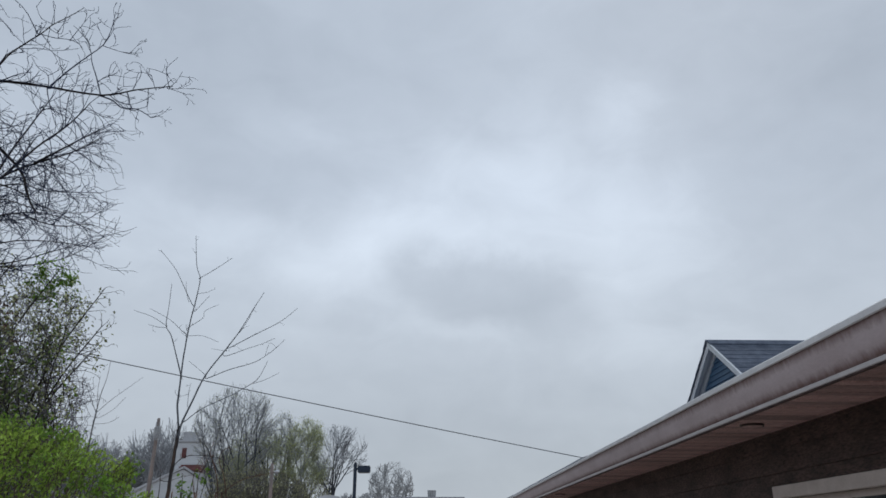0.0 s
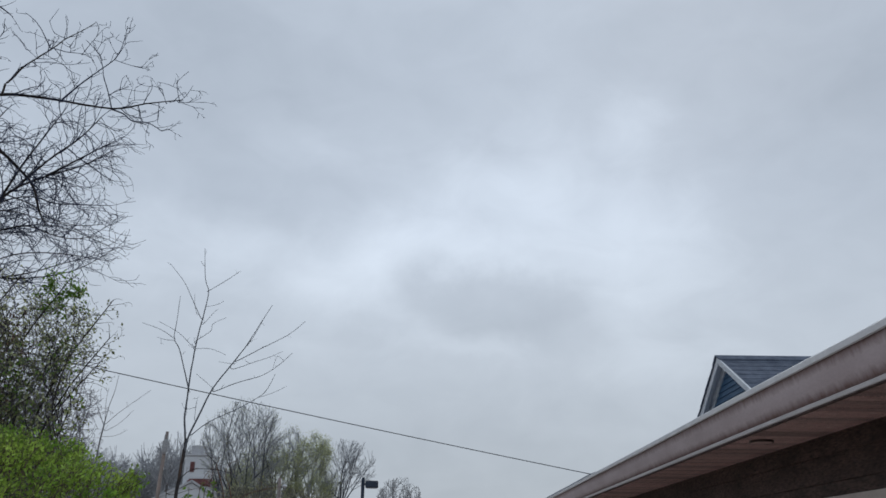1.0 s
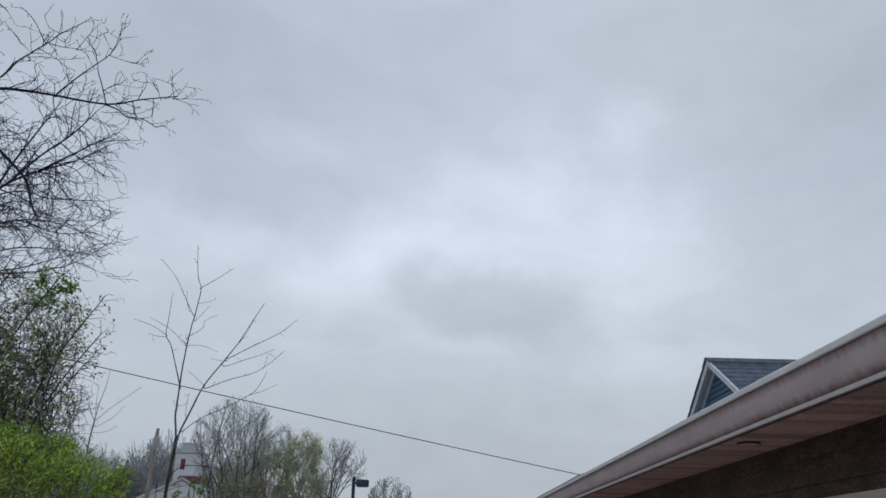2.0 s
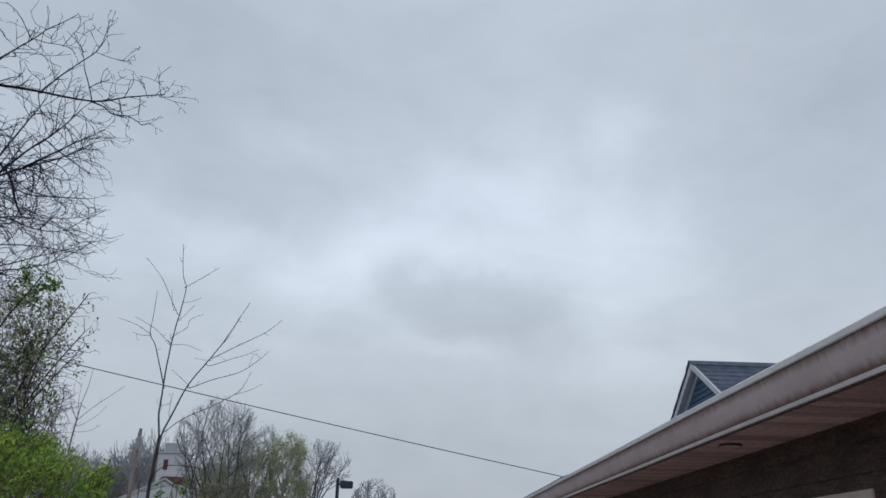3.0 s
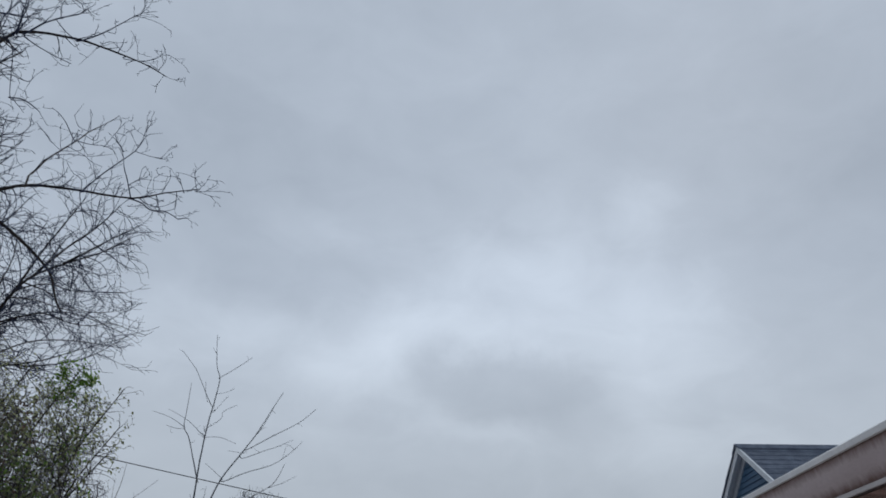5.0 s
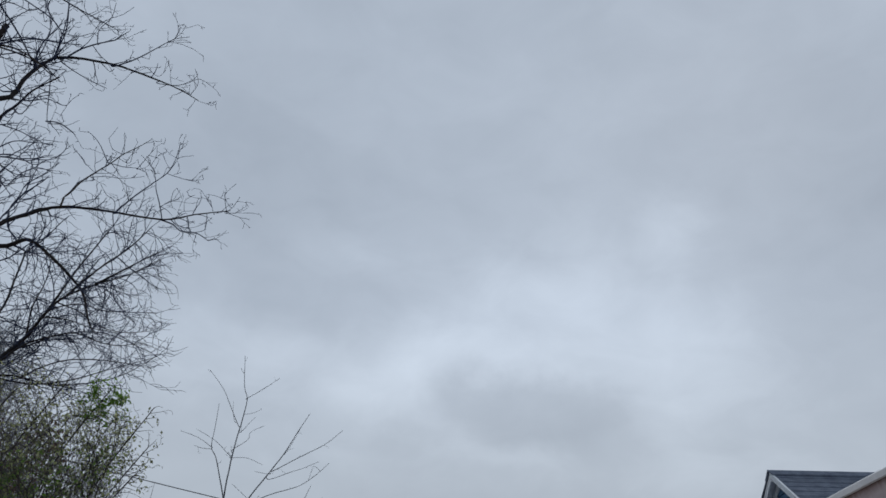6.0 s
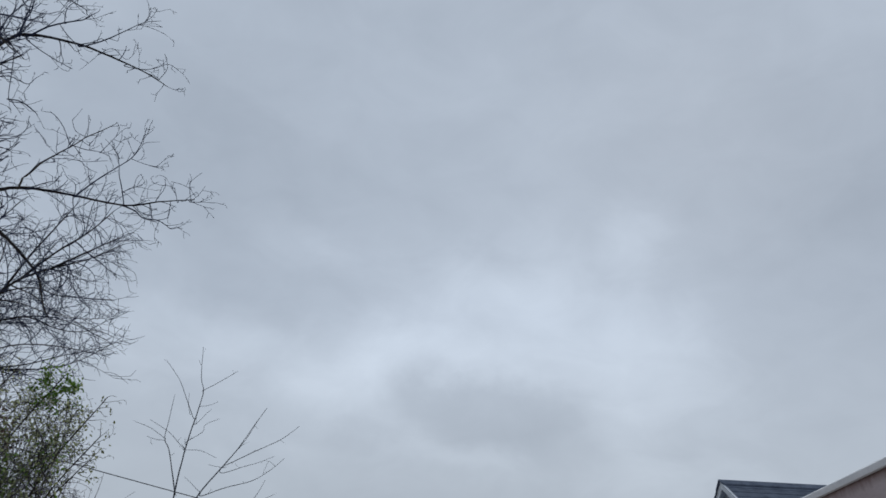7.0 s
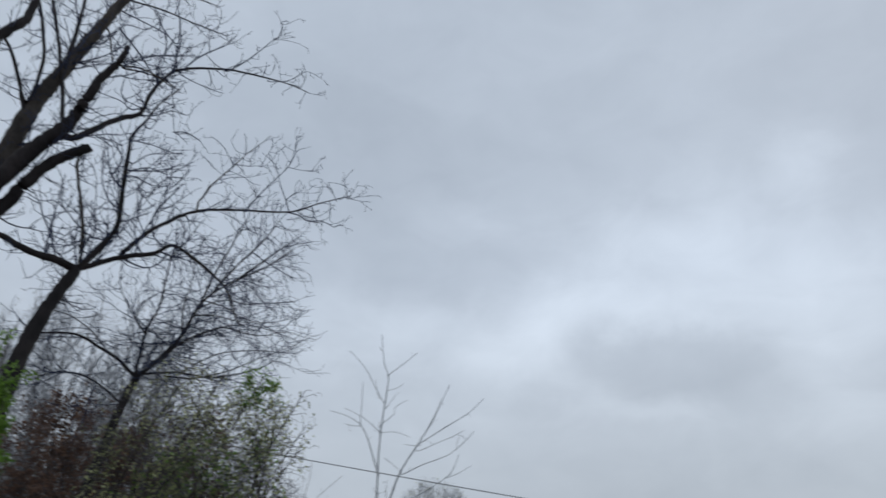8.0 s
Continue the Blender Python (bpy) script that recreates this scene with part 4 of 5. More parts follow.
for pts in ([(-8.5, 9.9, 7.2), (-8.9, 10.2, 7.9), (-9.1, 10.4, 8.7)], [(-8.05, 10.0, 8.7), (-8.5, 10.2, 9.2), (-8.8, 10.3, 9.9)], [(-8.9, 9.6, 7.2), (-9.2, 9.9, 8.0), (-9.3, 10.0, 9.0)],
            [(-8.6, 9.9, 6.6), (-9.0, 10.3, 7.0), (-9.3, 10.5, 7.6)], [(-8.0, 10.3, 7.5), (-7.6, 10.6, 7.4), (-7.3, 10.8, 7.9)], [(-8.4, 9.9, 7.3), (-8.2, 10.2, 8.0), (-8.4, 10.5, 8.6)], [(-8.6, 8.95, 9.3), (-8.5, 9.3, 10.0), (-8.6, 9.6, 10.8)], [(-9.2, 9.3, 11.1), (-8.7, 9.6, 11.5), (-8.3, 9.8, 12.1)]):
    great.limb(pts, 0.025, 0.008, 1.1, "branch", TWIG)
great.finish()

# ---- the twiggy tree behind it ----
twiggy = Tree("twiggy_tree", (-10.5, 13.4, 0), "slender bare tree with dense arching fine twigs", BARK_WET, TWIG, 5, per_m=7.5, twig=(0.7, 1.45), twig_r=0.012, lift=0.0, kink=0.34, pull=(0.2, 0.1, -0.05), fine=0.0066, joint=0.12)
twiggy.sub, twiggy.curl, twiggy.kink, twiggy.spread, twiggy.child, twiggy.fork = 1.2, 0.3, 0.07, 0.75, (0.35, 0.7), 0.5
twiggy.limb([(-10.6, 13.3, -0.1), (-10.43, 13.46, 1.3)], 0.21, 0.17, 0, "trunk", sides=12)
limb(twiggy, [(-10.43, 13.46, 1.23), (-10.38, 13.5, 3.04), (-10.24, 13.6, 4.05), (-10.08, 13.72, 5.13), (-9.92, 13.84, 6.07), (-9.78, 13.94, 6.63)], 0.17, 0.1, 0)
limb(twiggy, [(-9.82, 13.91, 6.64), (-9.84, 13.99, 7.1), (-9.86, 14.07, 7.79), (-9.77, 14.23, 8.31), (-9.78, 14.32, 8.99), (-9.81, 14.4, 9.69)], 0.06, 0.02, 1)
limb(twiggy, [(-9.75, 13.96, 6.69), (-9.4, 14.07, 7.07), (-9.05, 14.18, 7.61), (-8.81, 14.21, 8.17), (-8.53, 14.26, 8.57), (-8.06, 14.42, 8.93), (-7.45, 14.63, 9.32), (-6.94, 14.77, 9.77)], 0.075, 0.01, 1)
limb(twiggy, [(-9.45, 14.16, 7.1), (-9.19, 14.33, 7.49), (-8.97, 14.47, 8.29), (-8.48, 14.76, 8.63), (-7.98, 15.03, 8.6), (-7.08, 15.47, 8.78)], 0.04, 0.008, 0.6)
limb(twiggy, [(-9.71, 13.99, 6.73), (-9.41, 14.38, 7.36), (-9.2, 14.7, 7.66), (-8.86, 15.09, 8.07), (-8.21, 15.64, 8.34), (-7.3, 16.25, 8.12)], 0.04, 0.008, 1)
limb(twiggy, [(-9.65, 14.02, 6.71), (-9.09, 14.29, 6.81), (-8.49, 14.57, 6.74), (-7.89, 14.81, 6.86), (-7.28, 15.02, 7.13), (-6.74, 15.19, 7.62)], 0.035, 0.008, 1)
limb(twiggy, [(-9.82, 13.91, 6.64), (-10.04, 13.63, 6.9), (-10.37, 13.25, 7.13), (-10.67, 12.89, 7.28), (-10.94, 12.52, 7.19), (-11.12, 12.23, 7.11)], 0.05, 0.02, 1)
limb(twiggy, [(-9.97, 13.8, 6.06), (-10.38, 13.56, 6.41), (-10.76, 13.32, 6.58), (-11.15, 13.07, 6.55), (-11.41, 12.91, 6.37)], 0.035, 0.015, 1)
limb(twiggy, [(-9.93, 14.08, 7.72), (-10.29, 13.98, 8.23), (-10.63, 13.89, 8.84), (-10.76, 13.96, 9.53)], 0.03, 0.01, 1)
limb(twiggy, [(-9.05, 14.18, 7.61), (-9.19, 14.29, 8.31), (-9.2, 14.48, 9.03), (-9.32, 14.6, 9.68)], 0.03, 0.01, 0.6)
limb(twiggy, [(-8.53, 14.26, 8.57), (-8.43, 14.5, 9.07), (-8.33, 14.73, 9.67)], 0.025, 0.01, 0.6)
limb(twiggy, [(-10.2, 13.38, 7.03), (-10.62, 13.27, 7.5), (-11.1, 13.09, 7.82), (-11.5, 12.97, 7.93)], 0.025, 0.01, 1)
limb(twiggy, [(-8.92, 14.26, 6.79), (-8.36, 14.44, 7.19), (-7.62, 14.69, 7.33), (-6.95, 14.87, 7.29)], 0.025, 0.01, 1)
limb(twiggy, [(-9.16, 13.78, 6.9), (-8.87, 13.89, 7.3), (-8.46, 14.11, 7.6), (-8.11, 14.33, 7.76), (-7.78, 14.62, 7.71), (-7.45, 14.87, 7.73), (-7.05, 15.09, 7.87), (-6.79, 15.31, 7.84)], 0.030, 0.007, 1)
limb(twiggy, [(-8.34, 13.75, 8.17), (-8.05, 14.09, 8.14), (-7.74, 14.48, 7.99), (-7.37, 14.82, 8.01), (-6.98, 15.08, 8.16)], 0.020, 0.007, 1)
limb(twiggy, [(-8.56, 13.76, 7.86), (-8.24, 14.07, 7.95), (-7.89, 14.43, 7.93), (-7.52, 14.75, 7.97), (-7.24, 15.09, 7.87)], 0.018, 0.007, 1)
limb(twiggy, [(-9.13, 13.9, 6.61), (-8.72, 14.26, 6.63), (-8.3, 14.55, 6.79), (-7.96, 14.77, 6.98), (-7.66, 14.95, 7.19), (-7.28, 15.15, 7.41), (-6.89, 15.34, 7.64)], 0.026, 0.007, 1)
for pts in ([(-9.8, 14.4, 9.7), (-9.6, 14.6, 10.2), (-9.4, 14.7, 10.7)], [(-8.53, 14.26, 8.57), (-8.2, 14.6, 9.4), (-7.8, 14.9, 10.1), (-7.5, 15.1, 10.8)], [(-8.81, 14.21, 8.17), (-8.7, 14.6, 9.3), (-8.5, 14.8, 10.1), (-8.3, 15.0, 10.9)], [(-8.06, 14.42, 8.93), (-7.6, 14.7, 9.5), (-7.1, 15.0, 10.1)]):
    twiggy.limb(pts, 0.03, 0.01, 1.0, "branch")
twiggy.finish()

# ---- young trees ----
sapling = Tree("sapling", (-4.8, 15.27, 0), "young bare tree with two thin forked stems", SAPLING_BARK, SAPLING_BARK, 8, per_m=4.2, twig=(0.08, 0.26), twig_r=0.005, lift=0.15, kink=0.25, depth=1)
sapling.girth, sapling.trunk_mat, sapling.snap = 0.86, WET_BROWN, 0.2
sapling.limb([(-4.76, 15.27, -0.1), (-4.78, 15.27, 1.45)], 0.062, 0.05, 0, "trunk", WET_BROWN)
limb(sapling, [(-4.78, 15.27, 1.4), (-4.79, 15.27, 1.93), (-4.77, 15.27, 2.41), (-4.75, 15.28, 2.99), (-4.72, 15.29, 3.51), (-4.71, 15.29, 3.75)], 0.05, 0.036, 0)
limb(sapling, [(-4.72, 15.29, 3.41), (-4.73, 15.31, 3.7), (-4.8, 15.31, 4.13), (-4.81, 15.33, 4.53), (-4.81, 15.35, 5.14), (-4.78, 15.39, 5.82), (-4.72, 15.43, 6.37), (-4.7, 15.46, 6.82), (-4.8, 15.45, 7.1), (-4.89, 15.44, 7.78)], 0.032, 0.006, 0.25)
limb(sapling, [(-4.72, 15.5, 6.84), (-4.42, 15.48, 7.03), (-4.07, 15.47, 7.29)], 0.011, 0.005, 0.25)
limb(sapling, [(-4.77, 15.38, 6.22), (-5.01, 15.41, 6.64), (-5.24, 15.43, 7.03), (-5.59, 15.42, 7.43)], 0.011, 0.005, 0.25)
limb(sapling, [(-4.79, 15.27, 4.72), (-4.9, 15.17, 5.1), (-5.02, 15.07, 5.48), (-5.11, 14.97, 5.66), (-5.09, 14.92, 6.0), (-5.07, 14.86, 6.51)], 0.02, 0.005, 0.25)
limb(sapling, [(-5.1, 14.95, 5.65), (-5.33, 14.77, 5.78), (-5.63, 14.55, 5.85)], 0.009, 0.004, 0.25)
limb(sapling, [(-4.84, 15.35, 5.6), (-5.18, 15.35, 5.89), (-5.6, 15.31, 6.11)], 0.01, 0.004, 0.25)
limb(sapling, [(-4.81, 15.36, 5.71), (-4.53, 15.38, 5.93), (-4.48, 15.32, 6.07), (-4.22, 15.33, 6.21)], 0.009, 0.004, 0.3)
limb(sapling, [(-4.78, 15.27, 5.53), (-4.46, 15.26, 5.53), (-4.12, 15.25, 5.4)], 0.008, 0.004, 0.3)
limb(sapling, [(-4.7, 15.4, 6.09), (-4.56, 15.49, 6.34), (-4.49, 15.57, 6.47)], 0.007, 0.004, 0.3)
limb(sapling, [(-4.68, 15.41, 6.47), (-4.53, 15.5, 6.53), (-4.4, 15.59, 6.64)], 0.007, 0.004, 0.3)
limb(sapling, [(-5.13, 15.05, 5.64), (-5.25, 14.9, 5.61), (-5.38, 14.75, 5.62)], 0.008, 0.004, 0.2)
limb(sapling, [(-4.86, 15.45, 7.38), (-4.93, 15.43, 7.49)], 0.006, 0.004, 0.0)
limb(sapling, [(-4.85, 15.35, 6.29), (-4.93, 15.38, 6.52), (-4.97, 15.42, 6.74)], 0.006, 0.004, 0.0)
limb(sapling, [(-4.72, 15.29, 3.44), (-4.67, 15.25, 3.75), (-4.5, 15.25, 4.22), (-4.31, 15.25, 4.72), (-4.02, 15.28, 5.18), (-3.85, 15.27, 5.43), (-3.71, 15.25, 5.64), (-3.5, 15.25, 6.06), (-3.29, 15.25, 6.46)], 0.03, 0.006, 0.3)
limb(sapling, [(-3.92, 15.31, 5.29), (-3.42, 15.32, 5.58), (-2.93, 15.32, 5.85), (-2.59, 15.28, 6.13)], 0.013, 0.005, 0.3)
limb(sapling, [(-3.95, 15.3, 5.13), (-3.58, 15.49, 5.33), (-3.37, 15.64, 5.45), (-3.1, 15.8, 5.63)], 0.01, 0.004, 0.3)
limb(sapling, [(-4.28, 15.31, 4.68), (-3.87, 15.37, 4.87), (-3.39, 15.43, 5.04), (-3.06, 15.45, 5.28), (-2.83, 15.44, 5.51)], 0.013, 0.005, 0.3)
limb(sapling, [(-4.61, 15.22, 3.81), (-4.29, 15.23, 4.07), (-3.79, 15.28, 4.33), (-3.38, 15.29, 4.58), (-3.23, 15.24, 4.72), (-3.09, 15.19, 5.01)], 0.013, 0.005, 0.3)
limb(sapling, [(-3.36, 15.23, 4.56), (-3.12, 15.23, 4.64), (-2.89, 15.23, 4.76)], 0.008, 0.004, 0.3)
limb(sapling, [(-3.71, 15.25, 5.61), (-3.61, 15.38, 5.88), (-3.51, 15.51, 6.22)], 0.009, 0.004, 0.2)
limb(sapling, [(-3.96, 15.3, 5.23), (-4.27, 15.32, 5.28)], 0.006, 0.004, 0.2)
limb(sapling, [(-4.31, 15.31, 4.73), (-4.48, 15.26, 4.87), (-4.65, 15.2, 5.0)], 0.008, 0.004, 0.3)
limb(sapling, [(-4.61, 15.32, 4.14), (-4.63, 15.37, 4.44), (-4.62, 15.42, 4.6)], 0.008, 0.004, 0.3)
limb(sapling, [(-3.12, 15.39, 5.42), (-3.19, 15.37, 5.15)], 0.005, 0.004, 0.2)
sapling.finish("short bare twigs")
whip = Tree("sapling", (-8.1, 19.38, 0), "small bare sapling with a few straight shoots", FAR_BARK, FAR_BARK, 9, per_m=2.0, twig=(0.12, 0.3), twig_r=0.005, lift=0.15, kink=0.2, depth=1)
whip.limb([(-8.0, 19.38, -0.1), (-8.08, 19.38, 3.2)], 0.055, 0.04, 0, "trunk")
limb(whip, [(-8.08, 19.38, 3.17), (-8.1, 19.38, 3.6), (-8.09, 19.38, 4.05), (-8.05, 19.4, 4.68)], 0.04, 0.022, 0)
limb(whip, [(-8.05, 19.4, 4.68), (-8.01, 19.41, 5.09), (-7.94, 19.44, 5.51), (-7.91, 19.45, 5.96)], 0.016, 0.006, 0.2)
limb(whip, [(-8.06, 19.39, 4.65), (-8.25, 19.31, 5.07), (-8.42, 19.24, 5.49)], 0.012, 0.005, 0.2)
limb(whip, [(-8.01, 19.41, 4.68), (-7.75, 19.41, 4.94), (-7.4, 19.44, 5.24), (-7.05, 19.46, 5.53)], 0.012, 0.005, 0.2)
limb(whip, [(-7.99, 19.42, 4.51), (-7.74, 19.63, 4.75), (-7.54, 19.81, 5.09)], 0.01, 0.005, 0.2)
limb(whip, [(-8.04, 19.4, 4.68), (-8.13, 19.47, 5.22), (-8.16, 19.57, 5.59)], 0.01, 0.005, 0.2)
limb(whip, [(-8.03, 19.4, 4.36), (-7.75, 19.47, 4.4), (-7.5, 19.51, 4.55)], 0.009, 0.005, 0.2)
limb(whip, [(-8.06, 19.39, 4.68), (-8.23, 19.32, 4.9), (-8.42, 19.24, 4.85)], 0.009, 0.005, 0.2)
whip.finish("short bare twigs")


# ---- leafy growth below the trees ----
def leafy_tree(base, label, stems, seed, leaf_count, mat, leaf_mat, length, per_m, twig, fresh=(), category="tree", jitter=0.14, name="leafy_tree", low=0.0, joint=0.1):
    t = Tree(name, base, label, mat, GREY_TWIG, seed, per_m=per_m, twig=twig, twig_r=0.007, lift=0.0, kink=0.55, pull=(0.35, 0, -0.1), category=category, joint=joint)
    t.curl, t.kink = 0.22, 0.42
    for pts, r0, r1 in stems:
        t.limb(pts, r0, r1, 1.0, "stem")
    rng = random.Random(seed + 50)
    top_z = max(p.z for p in t.tips)
    places = [p for p in t.tips if rng.random() > low * max(0.0, p.z / top_z - 0.5) * 2]
    v, f = leaves_at(places, leaf_count, rng, length, jitter, 0.3)
    part_from("foliage", v, f, leaf_mat, t.ob, kind="stuff")
    for c, r, n in fresh:
        near = [p for p in t.tips if (p - Vector(c)).length < r] or [Vector(c)]
        v, f = leaves_at(near, n, rng, length, jitter, 0.2)
        part_from("fresh_foliage", v, f, LEAF_FRESH, t.ob, "bright fresh green leaves", kind="stuff")
    t.finish()
    return t


rs = random.Random(21)


def tangle(count, centre, radii, feet, low_z, r0, rng, wild=0.0):
    """Stems that bow out from the ground to the skin of a rounded crown."""
    out = []
    for _ in range(count):
        d = rand_dir(rng)
        while d.z < low_z:
            d = rand_dir(rng)
        end = centre + Vector((d.x * radii[0], d.y * radii[1], d.z * radii[2])) * rng.uniform(0.75, 1.0)
        foot = Vector((centre.x + rng.uniform(-feet, feet) + d.x * 0.3, centre.y + rng.uniform(-feet, feet), -0.05))
        knee = foot.lerp(end, 0.35) + Vector((rng.uniform(-0.45, 0.35), rng.uniform(-0.3, 0.3), rng.uniform(0.2, 0.7)))
        bend = foot.lerp(end, 0.72) + Vector((rng.uniform(-0.3, 0.3), rng.uniform(-0.2, 0.2), rng.uniform(0.1, 0.5)))
        line = [foot, knee, bend, end]
        if wild:
            line = [p + (rand_dir(rng) * wild if 0 < k < 9 else Vector()) for k, p in enumerate(smooth_line(line, 3))]
        out.append(([tuple(p) for p in line], r0, r0 * 0.22))
    return out


stems = tangle(24, Vector((-5.82, 9.9, 3.55)), (0.98, 0.9, 1.65), 0.6, -0.25, 0.016, rs, 0.17)
stems += tangle(24, Vector((-6.6, 9.9, 3.6)), (0.7, 0.8, 1.7), 0.4, -0.2, 0.016, rs, 0.17)
stems += tangle(13, Vector((-5.2, 10.05, 4.2)), (0.8, 0.6, 1.0), 0.4, -0.1, 0.014, rs, 0.17)
for end in ((-5.05, 10.2, 5.15), (-4.5, 10.42, 4.92), (-4.44, 10.42, 4.4), (-4.55, 10.4, 4.0), (-6.1, 9.7, 4.95), (-5.56, 9.97, 5.2)):
    e = Vector(end)
    stems.append(([(e.x - 0.75, e.y - 0.2, -0.05), (e.x - 0.85, e.y - 0.2, e.z * 0.45), (e.x - 0.5, e.y - 0.1, e.z * 0.78), end], 0.026, 0.007))
leafy_tree((-5.8, 9.8, 0), "tangled evergreen thicket with small dark green leaves", stems, 31, 14000, BARK, LEAF_IVY, (0.028, 0.07), 8.5, (0.25, 0.6), fresh=[((-5.02, 10.18, 5.0), 0.4, 620), ((-5.2, 9.9, 3.5), 0.9, 700), ((-5.8, 9.8, 3.2), 1.0, 900)], category="shrub", name="thicket", jitter=0.1, low=0.8)

for k in range(4):
    stems = tangle(18, Vector((-15.8 + 1.9 * k, 15.6 + 0.3 * (k % 2), 4.5)), (1.7, 0.9, 3.0 - 0.22 * k), 0.8, -0.2, 0.032, rs)
    leafy_tree((-15.8 + 1.9 * k, 15.6, 0), "brown budding shrub behind the trees", stems, 41 + k, 15000, BARK, LEAF_RUST, (0.05, 0.105), 8.0, (0.4, 0.9), category="shrub", name="budding_shrub", joint=0.19)

stems = []
for i in range(5):
    x, y = -5.6 + rs.uniform(-0.35, 0.08), 5.8 + rs.uniform(-0.2, 0.2)
    stems.append(([(x, y, -0.05), (x, y, 2.0), (x + rs.uniform(-0.1, 0.12), y, rs.uniform(3.3, 3.9))], 0.025, 0.008))
stems.append(([(-5.62, 5.83, -0.05), (-5.6, 5.83, 2.2), (-5.58, 5.83, 4.15)], 0.025, 0.008))
stems.append(([(-5.55, 5.9, -0.05), (-5.55, 5.9, 2.0), (-5.52, 5.92, 3.7)], 0.025, 0.008))
leafy_tree((-5.8, 5.75, 0), "tall shrub with fresh bright green leaves", stems, 45, 7500, BARK, LEAF_FRESH, (0.035, 0.06), 6.0, (0.15, 0.3), category="shrub", name="tall_shrub", jitter=0.08)

stems = []
for i in range(6):
    x, y = -4.15 + rs.uniform(-0.12, 0.12), 14.6 + rs.uniform(-0.1, 0.1)
    stems.append(([(x, y, -0.05), (x + rs.uniform(-0.1, 0.1), y, 1.5), (x + rs.uniform(-0.22, 0.22), y, rs.uniform(2.3, 2.9))], 0.014, 0.005))
leafy_tree((-4.15, 14.6, 0), "small upright shrub with sparse fresh green leaves", stems, 47, 900, BARK, LEAF_FRESH, (0.05, 0.1), 5.0, (0.12, 0.3), category="shrub", name="young_shrub", jitter=0.06)

sticks = Tree("dry_shrub", (-4.0, 14.2, 0), "thin leafless shrub of dry orange-brown sticks", ORANGE_STICK, ORANGE_STICK, 71, per_m=5.0, twig=(0.08, 0.25), twig_r=0.004, lift=0.05, kink=0.35, depth=1, category="shrub")
for x, y in ((-4.35, 14.1), (-3.62, 14.2), (-3.5, 14.15), (-3.9, 14.0), (-4.0, 14.25)):
    sticks.limb([(x * 0.97, y, -0.05), (x, y, 1.2), (x + 0.02, y, 2.45)], 0.016, 0.012, 0.5, "stem")
sticks.limb([(-4.35, 13.94, 2.8), (-4.26, 13.96, 2.94), (-4.13, 14.0, 3.04), (-3.95, 14.06, 3.06), (-3.74, 14.11, 3.05), (-3.53, 14.17, 3.01)], 0.01, 0.0035, 0.8, "stick", mat=BARK)
sticks.limb([(-3.89, 14.07, 2.72), (-3.82, 14.09, 2.86), (-3.76, 14.11, 3.05), (-3.81, 14.09, 3.2), (-3.92, 14.06, 3.3)], 0.009, 0.0031, 0.8, "stick", mat=BARK)
sticks.limb([(-3.53, 14.17, 2.18), (-3.59, 14.15, 2.65), (-3.68, 14.13, 2.94), (-3.75, 14.11, 3.11), (-3.71, 14.12, 3.27)], 0.013, 0.0045, 0.8, "stick")
sticks.limb([(-3.4, 14.2, 2.18), (-3.47, 14.18, 2.67), (-3.58, 14.15, 2.96), (-3.56, 14.16, 3.13), (-3.44, 14.19, 3.22)], 0.012, 0.0042, 0.8, "stick")
sticks.limb([(-4.47, 13.9, 2.17), (-4.49, 13.89, 2.56), (-4.5, 13.89, 2.76)], 0.012, 0.0042, 0.8, "stick", mat=BARK)
sticks.limb([(-3.49, 14.18, 2.41), (-3.36, 14.21, 2.54), (-3.14, 14.26, 2.68), (-2.86, 14.32, 2.75), (-2.6, 14.37, 2.81)], 0.011, 0.0038, 0.8, "stick")
sticks.limb([(-4.38, 13.93, 2.61), (-4.2, 13.98, 2.68), (-4.04, 14.03, 2.72)], 0.007, 0.0024, 0.8, "stick", mat=BARK)
sticks.limb([(-3.89, 14.07, 2.18), (-3.98, 14.05, 2.64), (-3.93, 14.06, 2.91), (-3.84, 14.09, 3.07)], 0.01, 0.0035, 0.8, "stick")
sticks.finish("short dry twigs")

# twig masses behind the thicket, mist put into their pale greys
rh = random.Random(88)
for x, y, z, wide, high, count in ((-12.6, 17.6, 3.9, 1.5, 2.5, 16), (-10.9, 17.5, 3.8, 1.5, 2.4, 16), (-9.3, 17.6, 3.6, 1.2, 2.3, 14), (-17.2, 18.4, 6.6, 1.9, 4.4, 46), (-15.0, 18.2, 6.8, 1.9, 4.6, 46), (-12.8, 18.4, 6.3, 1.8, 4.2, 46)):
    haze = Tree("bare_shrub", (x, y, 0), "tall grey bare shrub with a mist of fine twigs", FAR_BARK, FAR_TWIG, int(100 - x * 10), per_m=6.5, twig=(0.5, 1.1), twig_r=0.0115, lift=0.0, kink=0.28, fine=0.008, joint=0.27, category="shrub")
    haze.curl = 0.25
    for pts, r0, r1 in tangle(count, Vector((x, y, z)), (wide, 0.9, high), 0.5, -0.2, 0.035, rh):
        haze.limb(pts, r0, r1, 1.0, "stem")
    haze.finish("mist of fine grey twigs")

